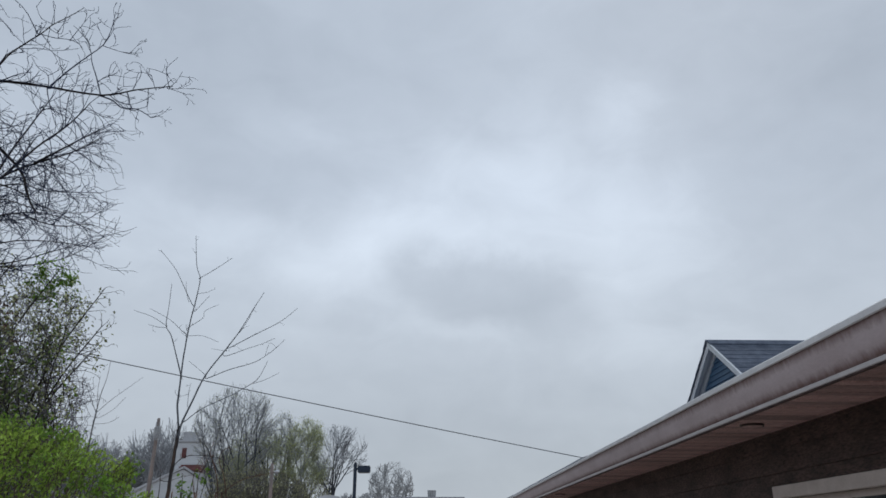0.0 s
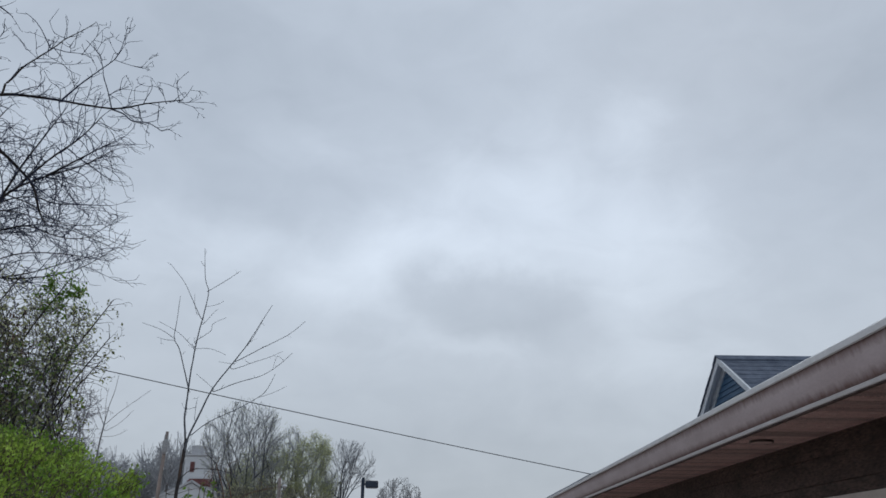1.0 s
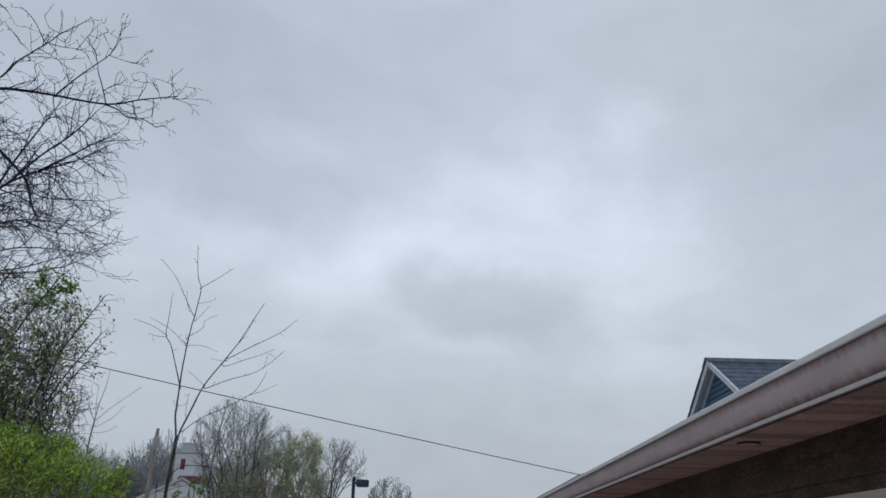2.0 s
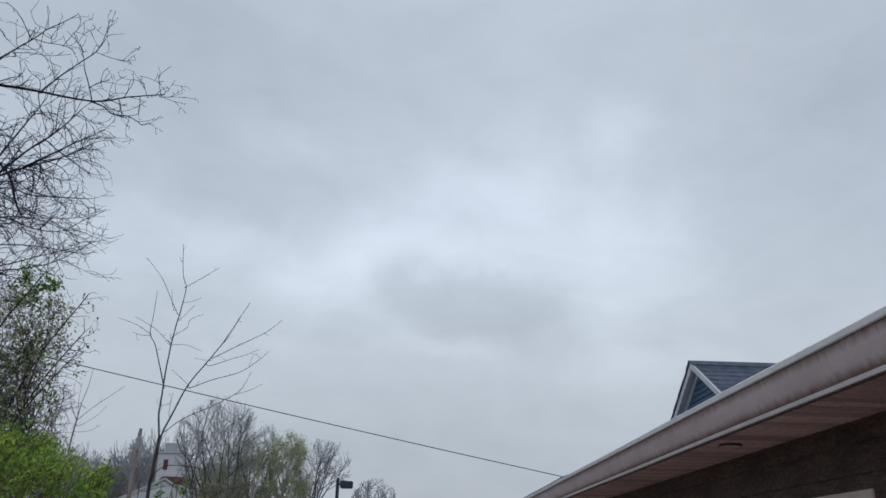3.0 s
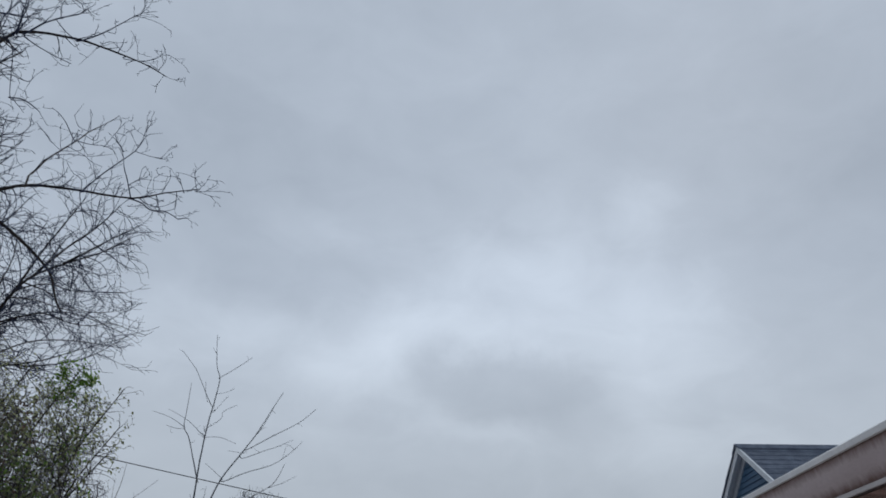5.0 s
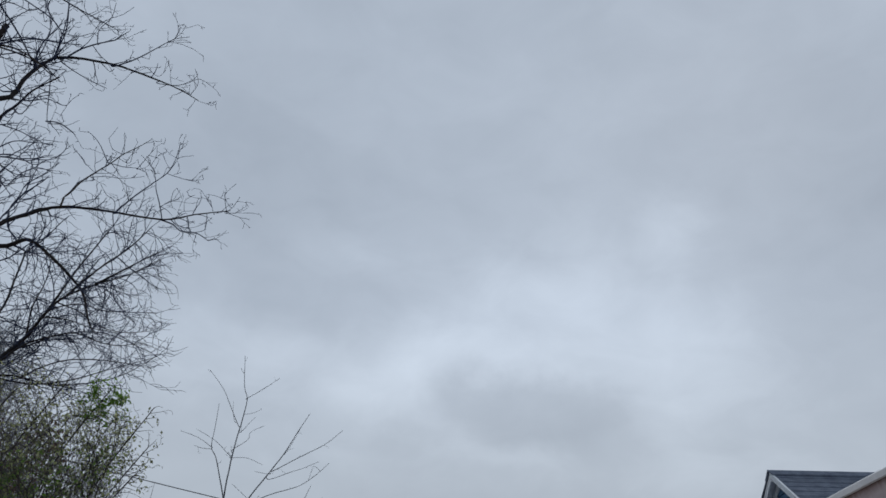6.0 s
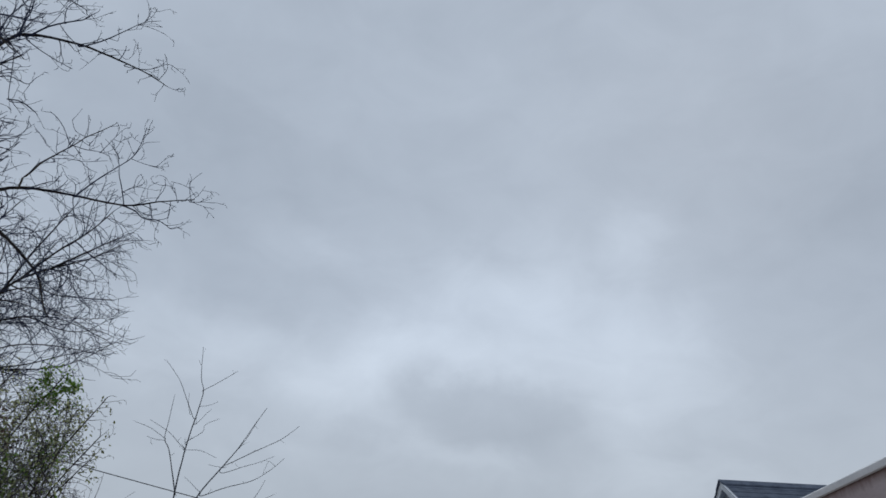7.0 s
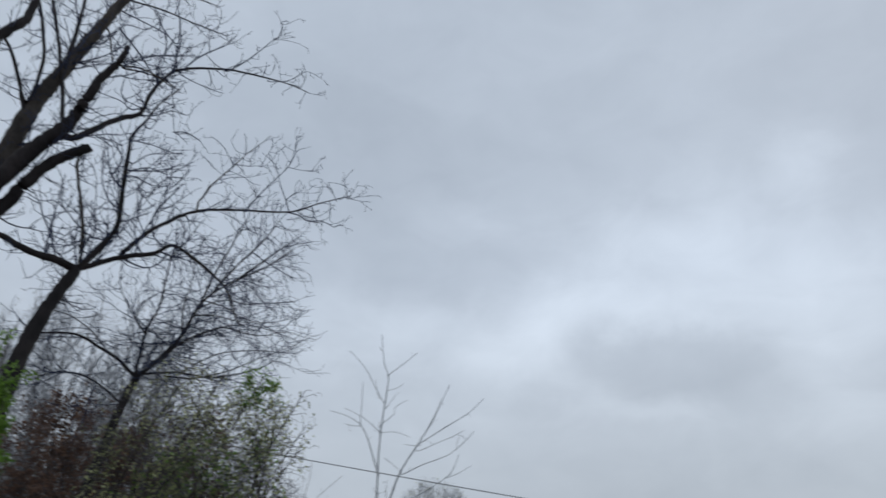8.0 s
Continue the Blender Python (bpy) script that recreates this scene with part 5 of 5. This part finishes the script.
purple = Tree("bare_shrub", (-5.8, 13.2, 0), "bare shrub of arching grey-purple twigs beside the thicket", PURPLE_TWIG, PURPLE_TWIG, 203, per_m=7.0, twig=(0.35, 0.75), twig_r=0.006, lift=-0.03, kink=0.1, fine=0.0045, joint=0.12, category="shrub")
purple.curl, purple.child, purple.pull = 0.32, (0.35, 0.7), Vector((0.25, 0, -0.1))
for pts, r0, r1 in tangle(20, Vector((-6.2, 13.2, 3.6)), (0.6, 0.5, 1.5), 0.4, -0.1, 0.02, rh, 0.1):
    purple.limb(pts, r0, r1, 1.0, "stem")
purple.finish("arching grey-purple twigs")

for place, crown, radii, count, seed, leaves in (((-5.5, 11.0, 0), (-5.55, 11.0, 4.6), (0.55, 0.4, 0.7), 15, 207, 1700), ((-6.9, 10.6, 0), (-6.65, 10.6, 5.0), (0.6, 0.5, 0.75), 17, 217, 1300)):
    droop = Tree("drooping_shrub", place, "shrub of drooping grey twigs with tiny dark leaves", PURPLE_TWIG, GREY_TWIG, seed, per_m=9.0, twig=(0.3, 0.65), twig_r=0.005, lift=-0.07, kink=0.12, fine=0.0035, joint=0.1, category="shrub")
    droop.curl, droop.child, droop.pull = 0.2, (0.35, 0.7), Vector((0.35, 0, -0.15))
    for pts, r0, r1 in tangle(count, Vector(crown), radii, 0.3, -0.3, 0.016, random.Random(seed + 1), 0.08):
        droop.limb(pts, r0, r1, 0.7, "stem")
    leaf_v, leaf_f = leaves_at([p for p in droop.tips if p.z > 4.2], leaves, random.Random(seed + 2), (0.02, 0.05), 0.05)
    part_from("foliage", leaf_v, leaf_f, LEAF_IVY, droop.ob, "tiny dark green leaves", kind="stuff")
    droop.finish("drooping grey twigs")


def build_bush():
    """A mound of fine shoots covered with small yellow-green leaves."""
    rng = random.Random(77)
    bush = thing("bush", (-4.6, 7.7, 0), "rounded bush of small bright yellow-green leaves", "bush")
    v, f, tv, tf = [], [], [], []
    c = Vector((-4.72, 8.0, 0))
    for i in range(3000):
        a, h = rng.uniform(0, 2 * math.pi), rng.uniform(0.3, 1.0)
        rad = Vector((3.12, 1.4, 2.84))
        el = math.asin(h)
        p = c + Vector((rad.x * math.cos(el) * math.cos(a), rad.y * math.cos(el) * math.sin(a), rad.z * math.sin(el)))
        bump = noise.noise(p * 1.3) * 0.2 + noise.noise(p * 3.1) * 0.17
        if noise.noise(p * 1.9 + Vector((3, 0, 0))) < (-0.02 if p.x > -4.4 else -0.25) and h < 0.88:
            continue
        out = (p - c - Vector((0, 0, 0.6))).normalized()
        p = p + out * bump
        d = (out + Vector((0, 0, 0.5)) + rand_dir(rng) * 0.7).normalized()
        ln = rng.uniform(0.18, 0.42)
        q = p - d * ln
        pts = [q, q.lerp(p, 0.5) + rand_dir(rng) * 0.03, p]
        tube(tv, tf, pts, [0.005, 0.004, 0.002], 3)
        for k in range(19):
            s = rng.random() ** 0.8
            w = q.lerp(p, s) + rand_dir(rng) * 0.05
            size = rng.uniform(0.026, 0.058)
            leaf(v, f, w, (d * 0.6 + rand_dir(rng)).normalized(), (out + rand_dir(rng) * 0.8), size, size * 0.55)
    part_from("foliage", v, f, LEAF_BUSH, bush, kind="stuff")
    part_from("shoot_mass", tv, tf, BROWN_TWIG, bush, kind="stuff")
    for i in range(9):
        a = i * 0.7
        sv, sf = [], []
        tube(sv, sf, smooth_line([c + Vector((0.2 * math.cos(a), 0.2 * math.sin(a), -0.05)), c + Vector((0.6 * math.cos(a), 0.5 * math.sin(a), 1.0)), c + Vector((1.2 * math.cos(a), 0.8 * math.sin(a), 1.9))]), [0.03 - 0.0025 * k for k in range(9)], 6)
        part_from("stem", sv, sf, BARK, bush, smooth=True)


build_bush()


# ---- far trees: distance haze is put into their pale colours ----
def dome_tree(name, base, crown, radii, seed, label, trunks=3, leaders=16, fork=0.2, mat=HAZED_LIMB, twig_mat=FAR_TWIG, twig_r=0.016, girth=0.16, leaf_mat=None, leaf_count=0, leaf_size=(0.08, 0.15)):
    """A bare tree whose leaders fan out from a low fork to fill a rounded crown."""
    rng = random.Random(seed)
    t = Tree(name, base, label, mat, twig_mat, seed, per_m=1.0, twig_r=twig_r)
    t.snap = 0.0
    b, c, rad = Vector(base), Vector(crown), Vector(radii)
    heads, bv, bf = [], [], []
    for k in range(trunks):
        off = (k - (trunks - 1) / 2) / max(trunks - 1, 1)
        foot = b + Vector((off * rad.x * 0.5, rng.uniform(-0.4, 0.4), -0.1))
        head_p = c + Vector((off * rad.x * 0.9, rng.uniform(-0.4, 0.4), rad.z * (fork - 0.9)))
        head_p.x += (b.x - c.x) * 0.6 if trunks == 1 else 0
        mid_p = foot.lerp(head_p, 0.5) + Vector((rng.uniform(-0.15, 0.15), 0, 0))
        t.limb([tuple(foot), tuple(mid_p), tuple(head_p)], girth, girth * 0.6, 0, "trunk")
        heads.append((foot, head_p))

    def room(p, d):
        """How far the crown's skin lies from p along d."""
        q = Vector(((p.x - c.x) / rad.x, (p.y - c.y) / rad.y, (p.z - c.z) / rad.z))
        e = Vector((d.x / rad.x, d.y / rad.y, d.z / rad.z))
        k, h = q.dot(e), e.dot(e)
        return (-k + math.sqrt(max(k * k - h * (q.dot(q) - 1), 0.0))) / h

    def bough(p, d, length, r, level):
        n = 7 if level < 2 else 5
        pts, side = [p.copy()], d.cross(rand_dir(rng)).normalized()
        for k in range(n):
            d = (d + rand_dir(rng) * 0.12 + Vector((0, 0, 0.03))).normalized()
            p = p + d * (length / n)
            pts.append(p.copy())
            if level < 3 and k > (1 if level < 2 else 0):
                for _ in range(2 if level == 2 or rng.random() < 0.6 else 1):
                    side = (side * -1 + rand_dir(rng) * 0.7).normalized()
                    out = (d + side * rng.uniform(0.5, 1.2) + Vector((0, 0, 0.1))).normalized()
                    span = min(length * rng.uniform(0.4, 0.75), room(p, out) * rng.uniform(0.7, 1.1))
                    if span > 0.12:
                        bough(p, out, span, max(r * (1 - 0.6 * k / n) * 0.48, twig_r), level + 1)
        radii_ = [max(r * (1 - 0.75 * k / n), twig_r * 0.7) for k in range(n + 1)]
        if level == 2:
            tube(bv, bf, pts, radii_, 4)
        elif level == 1:
            v, f = [], []
            tube(v, f, pts, radii_, 6)
            part_from("limb", v, f, mat, t.ob, smooth=True)
        else:
            tube(t.tv, t.tf, pts, radii_, 3)
        t.tips += pts[2:]

    per = max(5, round(leaders / 4 / trunks))
    for foot, head_p in heads:
        lean = Vector(((head_p.x - c.x) / rad.x * 0.7, (head_p.y - c.y) / rad.y * 0.4, 1.0))
        for k in range(per):
            a = 2 * math.pi * (k + rng.uniform(0, 0.7)) / per
            d = (lean + Vector((math.cos(a), math.sin(a) * 0.7, 0)) * rng.uniform(0.15, 1.15)).normalized()
            start = head_p.lerp(foot, rng.uniform(0.0, 0.35))
            bough(start, d, room(start, d) * rng.uniform(0.75, 1.0), girth * 0.36, 1)
    part_from("bough_mass", bv, bf, FAR_BOUGH if mat == HAZED_LIMB else mat, t.ob, kind="stuff")
    if leaf_mat:
        v, f = leaves_at(t.tips, leaf_count, rng, leaf_size, 0.5)
        part_from("foliage", v, f, leaf_mat, t.ob, kind="stuff")
    t.finish()
    return t.ob


dome_tree("bare_tree", (-12.6, 53.4, 0), (-12.65, 53.4, 8.6), (3.0, 2.5, 3.35), 101, "bare spreading tree, rounded twig crown tinted pale for haze", trunks=4, leaders=80, fork=0.15, leaf_mat=LEAF_SPRING, leaf_count=2600, leaf_size=(0.04, 0.08))
dome_tree("bare_tree", (-10.2, 55.2, 0), (-9.9, 55.2, 8.1), (1.7, 1.3, 2.25), 102, "slim tree in pale bud, upright limbs tinted for haze", trunks=2, leaders=56, fork=0.1, leaf_mat=LEAF_SPRING, leaf_count=2600, leaf_size=(0.04, 0.09))
dome_tree("bare_tree", (-10.6, 55.8, 0), (-10.6, 55.8, 8.0), (1.6, 1.2, 2.1), 110, "slim tree in pale bud, upright limbs tinted for haze", trunks=2, leaders=56, fork=0.1, leaf_mat=LEAF_SPRING, leaf_count=2600, leaf_size=(0.04, 0.09))
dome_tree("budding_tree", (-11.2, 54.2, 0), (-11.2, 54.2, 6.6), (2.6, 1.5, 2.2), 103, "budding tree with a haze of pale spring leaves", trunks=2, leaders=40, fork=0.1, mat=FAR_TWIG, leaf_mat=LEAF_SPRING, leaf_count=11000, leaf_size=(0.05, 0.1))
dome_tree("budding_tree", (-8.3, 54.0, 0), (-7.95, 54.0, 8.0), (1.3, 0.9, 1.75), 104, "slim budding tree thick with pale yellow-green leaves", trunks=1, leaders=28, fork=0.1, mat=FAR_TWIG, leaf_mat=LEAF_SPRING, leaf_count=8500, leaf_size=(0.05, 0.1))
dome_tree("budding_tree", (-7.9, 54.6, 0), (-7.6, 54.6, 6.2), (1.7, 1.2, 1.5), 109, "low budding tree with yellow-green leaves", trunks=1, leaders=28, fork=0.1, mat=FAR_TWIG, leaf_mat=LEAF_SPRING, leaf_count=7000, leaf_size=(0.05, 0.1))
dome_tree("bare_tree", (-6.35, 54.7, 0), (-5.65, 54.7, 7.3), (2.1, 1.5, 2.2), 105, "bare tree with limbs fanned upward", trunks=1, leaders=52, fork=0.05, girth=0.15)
for i, (x, y, h, s) in enumerate(((-12.0, 50.8, 5.9, 1.7), (-10.9, 50.3, 6.3, 1.7), (-9.7, 50.5, 6.2, 1.7), (-8.5, 50.8, 5.7, 1.7), (-7.2, 51.5, 5.5, 1.6))):
    dome_tree("hedge_tree", (x, y, 0), (x, y, h * 0.62), (s, s, h * 0.4), 120 + i, "dense dark olive and brown hedge tree", trunks=3, leaders=18, fork=0.0, mat=DARK_TANGLE, twig_mat=DARK_TANGLE, leaf_mat=LEAF_HEDGE, leaf_count=2300, leaf_size=(0.08, 0.17), girth=0.1)
pale = dome_tree("bare_tree", (-4.4, 110, 0), (-4.2, 110, 9.0), (3.2, 2.5, 3.4), 106, "far bare tree tinted pale for haze", trunks=3, leaders=40, fork=0.1, mat=PALE_TWIG, twig_mat=PALE_TWIG, twig_r=0.04)
low = dome_tree("hedge_tree", (-6.5, 100, 0), (-6.5, 100, 4.6), (3.0, 2.4, 3.0), 108, "low far hedge tree tinted pale grey for haze", trunks=3, leaders=22, fork=0.0, mat=PALE_TWIG, twig_mat=PALE_TWIG, twig_r=0.05)
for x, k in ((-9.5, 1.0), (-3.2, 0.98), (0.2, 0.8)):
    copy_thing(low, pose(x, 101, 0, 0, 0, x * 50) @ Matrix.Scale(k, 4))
line_tree = dome_tree("bare_tree", (-38, 100, 0), (-38, 100, 8.6), (2.9, 2.6, 5.2), 107, "bare tree of the far wood, tinted pale for haze", trunks=3, leaders=24, fork=0.1, mat=FAR_BARK, twig_mat=HAZED_TWIG, twig_r=0.037, girth=0.2)
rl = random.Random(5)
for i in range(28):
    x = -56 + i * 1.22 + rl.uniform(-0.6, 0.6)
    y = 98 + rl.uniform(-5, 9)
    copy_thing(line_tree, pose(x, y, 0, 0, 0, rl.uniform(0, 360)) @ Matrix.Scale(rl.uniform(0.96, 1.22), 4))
for i in range(7):
    copy_thing(line_tree, pose(-32 - i * 3.4, 44 + rl.uniform(-6, 6), 0, 0, 0, rl.uniform(0, 360)) @ Matrix.Scale(rl.uniform(0.6, 0.85), 4))


# ---- church, shed, poles and cable far off ----
def build_church():
    ch = thing("church", (-22.6, 77, 0), "white clapboard church with a square tower and small belfry", "church")
    part("wall", slab([(-27.5, 75.6, -0.1), (-18.0, 77.6, -0.1), (-18.0, 77.6, 5.6), (-22.7, 76.6, 8.3), (-27.5, 75.6, 5.9)], (-2.2, 12, 0)), CHURCH, ch)
    part("roof", slab([(-28.0, 75.3, 5.55), (-22.65, 76.4, 8.36), (-22.65, 76.4, 8.58), (-28.0, 75.3, 5.8)], (-2.3, 12.5, 0)), GREY_ROOF, ch)
    part("roof", slab([(-17.4, 77.5, 5.25), (-22.61, 76.4, 8.36), (-22.61, 76.4, 8.58), (-17.4, 77.5, 5.5)], (-2.3, 12.5, 0)), GREY_ROOF, ch)
    part("tower", box(-24.1, -21.65, 78.2, 80.3, 4, 11.0, 0.05), CHURCH, ch)
    part("skirt_roof", box(-23.65, -21.2, 78.0, 80.5, 8.15, 8.85, 0.16), RED, ch, "rust-brown skirt roof round the tower foot")
    part("cornice", box(-24.25, -21.5, 78.05, 80.45, 11.0, 11.2, 0.04), GREY_ROOF, ch)
    part("belfry", box(-23.7, -22.45, 78.6, 79.7, 11.2, 12.07, 0.04), GREY_ROOF, ch)
    w = part("window", box(-23.52, -23.1, 78.14, 78.21, 9.47, 10.44), RED, ch, "narrow window with dull red louvres")
    for k in range(6):
        part("louvre", box(-23.49, -23.13, 78.1, 78.14, 9.51 + k * 0.15, 9.6 + k * 0.15), RED, w)


build_church()


def build_utility_pole():
    p = thing("utility_pole", (-17.5, 52.1, 0), "weathered wooden utility pole with a grey transformer", "utility pole")
    v, f = [], []
    tube(v, f, [Vector((-17.6, 52.1, -0.1)), Vector((-17.53, 52.1, 4.5)), Vector((-17.45, 52.1, 9.4))], [0.16, 0.135, 0.1], 12)
    part_from("post", v, f, POLE, p, smooth=True)
    bm = bmesh.new()
    bmesh.ops.create_cone(bm, segments=16, radius1=0.17, radius2=0.21, depth=0.9, cap_ends=True, matrix=Matrix.Translation((-17.36, 51.8, 8.4)))
    bmesh.ops.bevel(bm, geom=[e for e in bm.edges if abs(e.verts[0].co.z - e.verts[1].co.z) < 0.01], offset=0.09, segments=3, affect="EDGES")
    can = part("transformer", bm, CAN, p, "grey steel transformer can")
    part("bracket", box(-17.5, -17.38, 51.85, 52.05, 8.15, 8.65), DARK_METAL, p)
    for k in (-0.1, 0.1):
        bm = bmesh.new()
        bmesh.ops.create_cone(bm, segments=8, radius1=0.05, radius2=0.03, depth=0.3, cap_ends=True, matrix=Matrix.Translation((-17.36 + k, 51.8, 8.98)))
        part("bushing", bm, CAN, can)


build_utility_pole()


def build_street_lamp():
    s = thing("street_lamp", (-3.33, 39.87, 0), "dark blue-black lamp post with a flat box-shaped head", "street lamp")
    part("post", box(-3.41, -3.25, 39.79, 39.95, -0.1, 5.34, 0.015), LAMP_BLUE, s)
    part("cap", box(-3.40, -3.26, 39.80, 39.94, 5.34, 5.42, 0.02), LAMP_BLUE, s)
    part("arm", box(-3.25, -3.2, 39.83, 39.91, 5.06, 5.16), LAMP_BLUE, s)
    head_ = part("lamp_head", box(-3.2, -2.58, 39.66, 40.08, 4.93, 5.26, 0.03), LAMP_BLUE, s, "dark box lamp head")
    part("lens", box(-3.12, -2.66, 39.71, 40.03, 4.915, 4.932), CAN, head_)


build_street_lamp()


def build_post():
    p = thing("wooden_post", (-7.33, 39.3, 0), "pale wooden post with a white insulator on a short arm", "post")
    v, f = [], []
    tube(v, f, [Vector((-7.30, 39.3, -0.1)), Vector((-7.33, 39.3, 3)), Vector((-7.36, 39.3, 5.32))], [0.09, 0.085, 0.08], 10)
    part_from("post_shaft", v, f, POLE, p, smooth=True)
    part("arm", box(-7.27, -7.1, 39.27, 39.33, 4.86, 4.9), DARK_METAL, p)
    bm = bmesh.new()
    bmesh.ops.create_uvsphere(bm, u_segments=12, v_segments=8, radius=0.1, matrix=Matrix.LocRotScale((-7.09, 39.28, 4.93), None, (1.25, 1, 0.75)))
    part("insulator", bm, WHITE_TRIM, p, "white porcelain insulator", True)


build_post()


def build_shed():
    s = thing("shed", (-5.1, 46, 0), "small pale shed with a rounded roof", "shed")
    part("wall", box(-5.75, -4.5, 44.8, 47.5, -0.1, 3.9), CHURCH, s)
    bm = bmesh.new()
    pr = [(-5.12 + 0.68 * math.cos(a), 3.9 + 0.25 * math.sin(a)) for a in [math.pi * k / 12 for k in range(13)]]
    va = [bm.verts.new((x, 44.75, z)) for x, z in pr]
    vb = [bm.verts.new((x, 47.55, z)) for x, z in pr]
    bm.faces.new(va)
    bm.faces.new(vb[::-1])
    for i in range(13):
        bm.faces.new((va[i], vb[i], vb[(i + 1) % 13], va[(i + 1) % 13]))
    bmesh.ops.recalc_face_normals(bm, faces=bm.faces)
    part("roof", bm, CHURCH, s)
    b = thing("low_building", (0, 62, 0), "low pale flat-roofed building with a roof vent", "building")
    part("wall", box(-2.2, 3.0, 60.5, 68, -0.1, 4.75), CHURCH, b)
    part("roof", box(-2.4, 3.2, 60.3, 68.2, 4.75, 4.92, 0.03), GREY_ROOF, b)
    bm = bmesh.new()
    bmesh.ops.create_cone(bm, segments=14, radius1=0.3, radius2=0.34, depth=0.5, cap_ends=True, matrix=Matrix.Translation((0.75, 60.8, 5.15)))
    part("roof_vent", bm, CAN, b)


build_shed()


def build_cable():
    ob = thing("overhead_cable", (-3, 21.8, 5.3), "thin dark grey overhead service cable", "cable")
    a, b = Vector((-15.0, 18.41, 7.29)), Vector((5.3, 23.66, 3.93))
    n = 40
    pts = []
    for i in range(n + 1):
        t = i / n
        p = a.lerp(b, t)
        p.z -= 0.07 * 4 * t * (1 - t)
        pts.append(p)
    v, f = [], []
    tube(v, f, pts, [0.0125] * (n + 1), 6)
    part_from("wire", v, f, CABLE, ob, smooth=True)


build_cable()


# ---- boards and panels of the building ----
def build_panels():
    # soffit panels: shallow grooved boards from the wall to the trim
    w = 0.125
    n = int((Y1 - Y0) / w)
    me = None
    for i in range(n):
        y = Y0 + (i + 0.5) * w
        if me is None:
            bm = bmesh.new()
            for k in (-1, 0, 1):
                box(-0.335, 0.335, k * w / 3 - w / 6 + (0.008 if k < 0 else 0.003), k * w / 3 + w / 6 - (0.008 if k > 0 else 0.003), 0.0, 0.014, 0.003, bm=bm)
            me = bpy.data.meshes.new("soffit_panel")
            bm.to_mesh(me)
            bm.free()
            me.materials.append(SOFFIT)
        ob = new("soffit_panel", me)
        ob.parent = house
        ob.location = Vector(((WALL_X + EAVE_X) / 2 - 0.003, y, SOFFIT_Z + 0.0015 * random.uniform(-1, 1))) - house.location
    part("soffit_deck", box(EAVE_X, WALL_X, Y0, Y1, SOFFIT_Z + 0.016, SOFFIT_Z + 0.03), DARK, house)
    # dark lap siding, in lengths that stop at the window
    y0, y1, z0, z1 = WIN
    step = 0.2
    k = 0
    z = 0.0
    while z < SOFFIT_Z - 0.16:
        top = min(z + step + 0.012, SOFFIT_Z - 0.15)
        for a, b in ((Y0, y0 - 0.09), (y1 + 0.09, 13.0), (13.003, 19.0), (19.003, 25.0), (25.003, Y1)) if (z + step > z0 - 0.06 and z < z1 + 0.1) else ((Y0, 1.0), (1.003, 7.0), (7.003, 13.0), (13.003, 19.0), (19.003, 25.0), (25.003, Y1)):
            bm = slab([(WALL_X - 0.022, a, z), (WALL_X - 0.004, a, top), (WALL_X + 0.018, a, top), (WALL_X + 0.018, a, z)], (0, b - a, 0))
            part("siding_board", bm, WALL, house)
        if z < z1 + 0.11 < top:
            part("siding_board", slab([(WALL_X - 0.012, y0 - 0.088, z1 + 0.113), (WALL_X - 0.004, y0 - 0.088, top), (WALL_X + 0.018, y0 - 0.088, top), (WALL_X + 0.018, y0 - 0.088, z1 + 0.113)], (0, y1 - y0 + 0.176, 0)), WALL, house)
        z += step


build_panels()
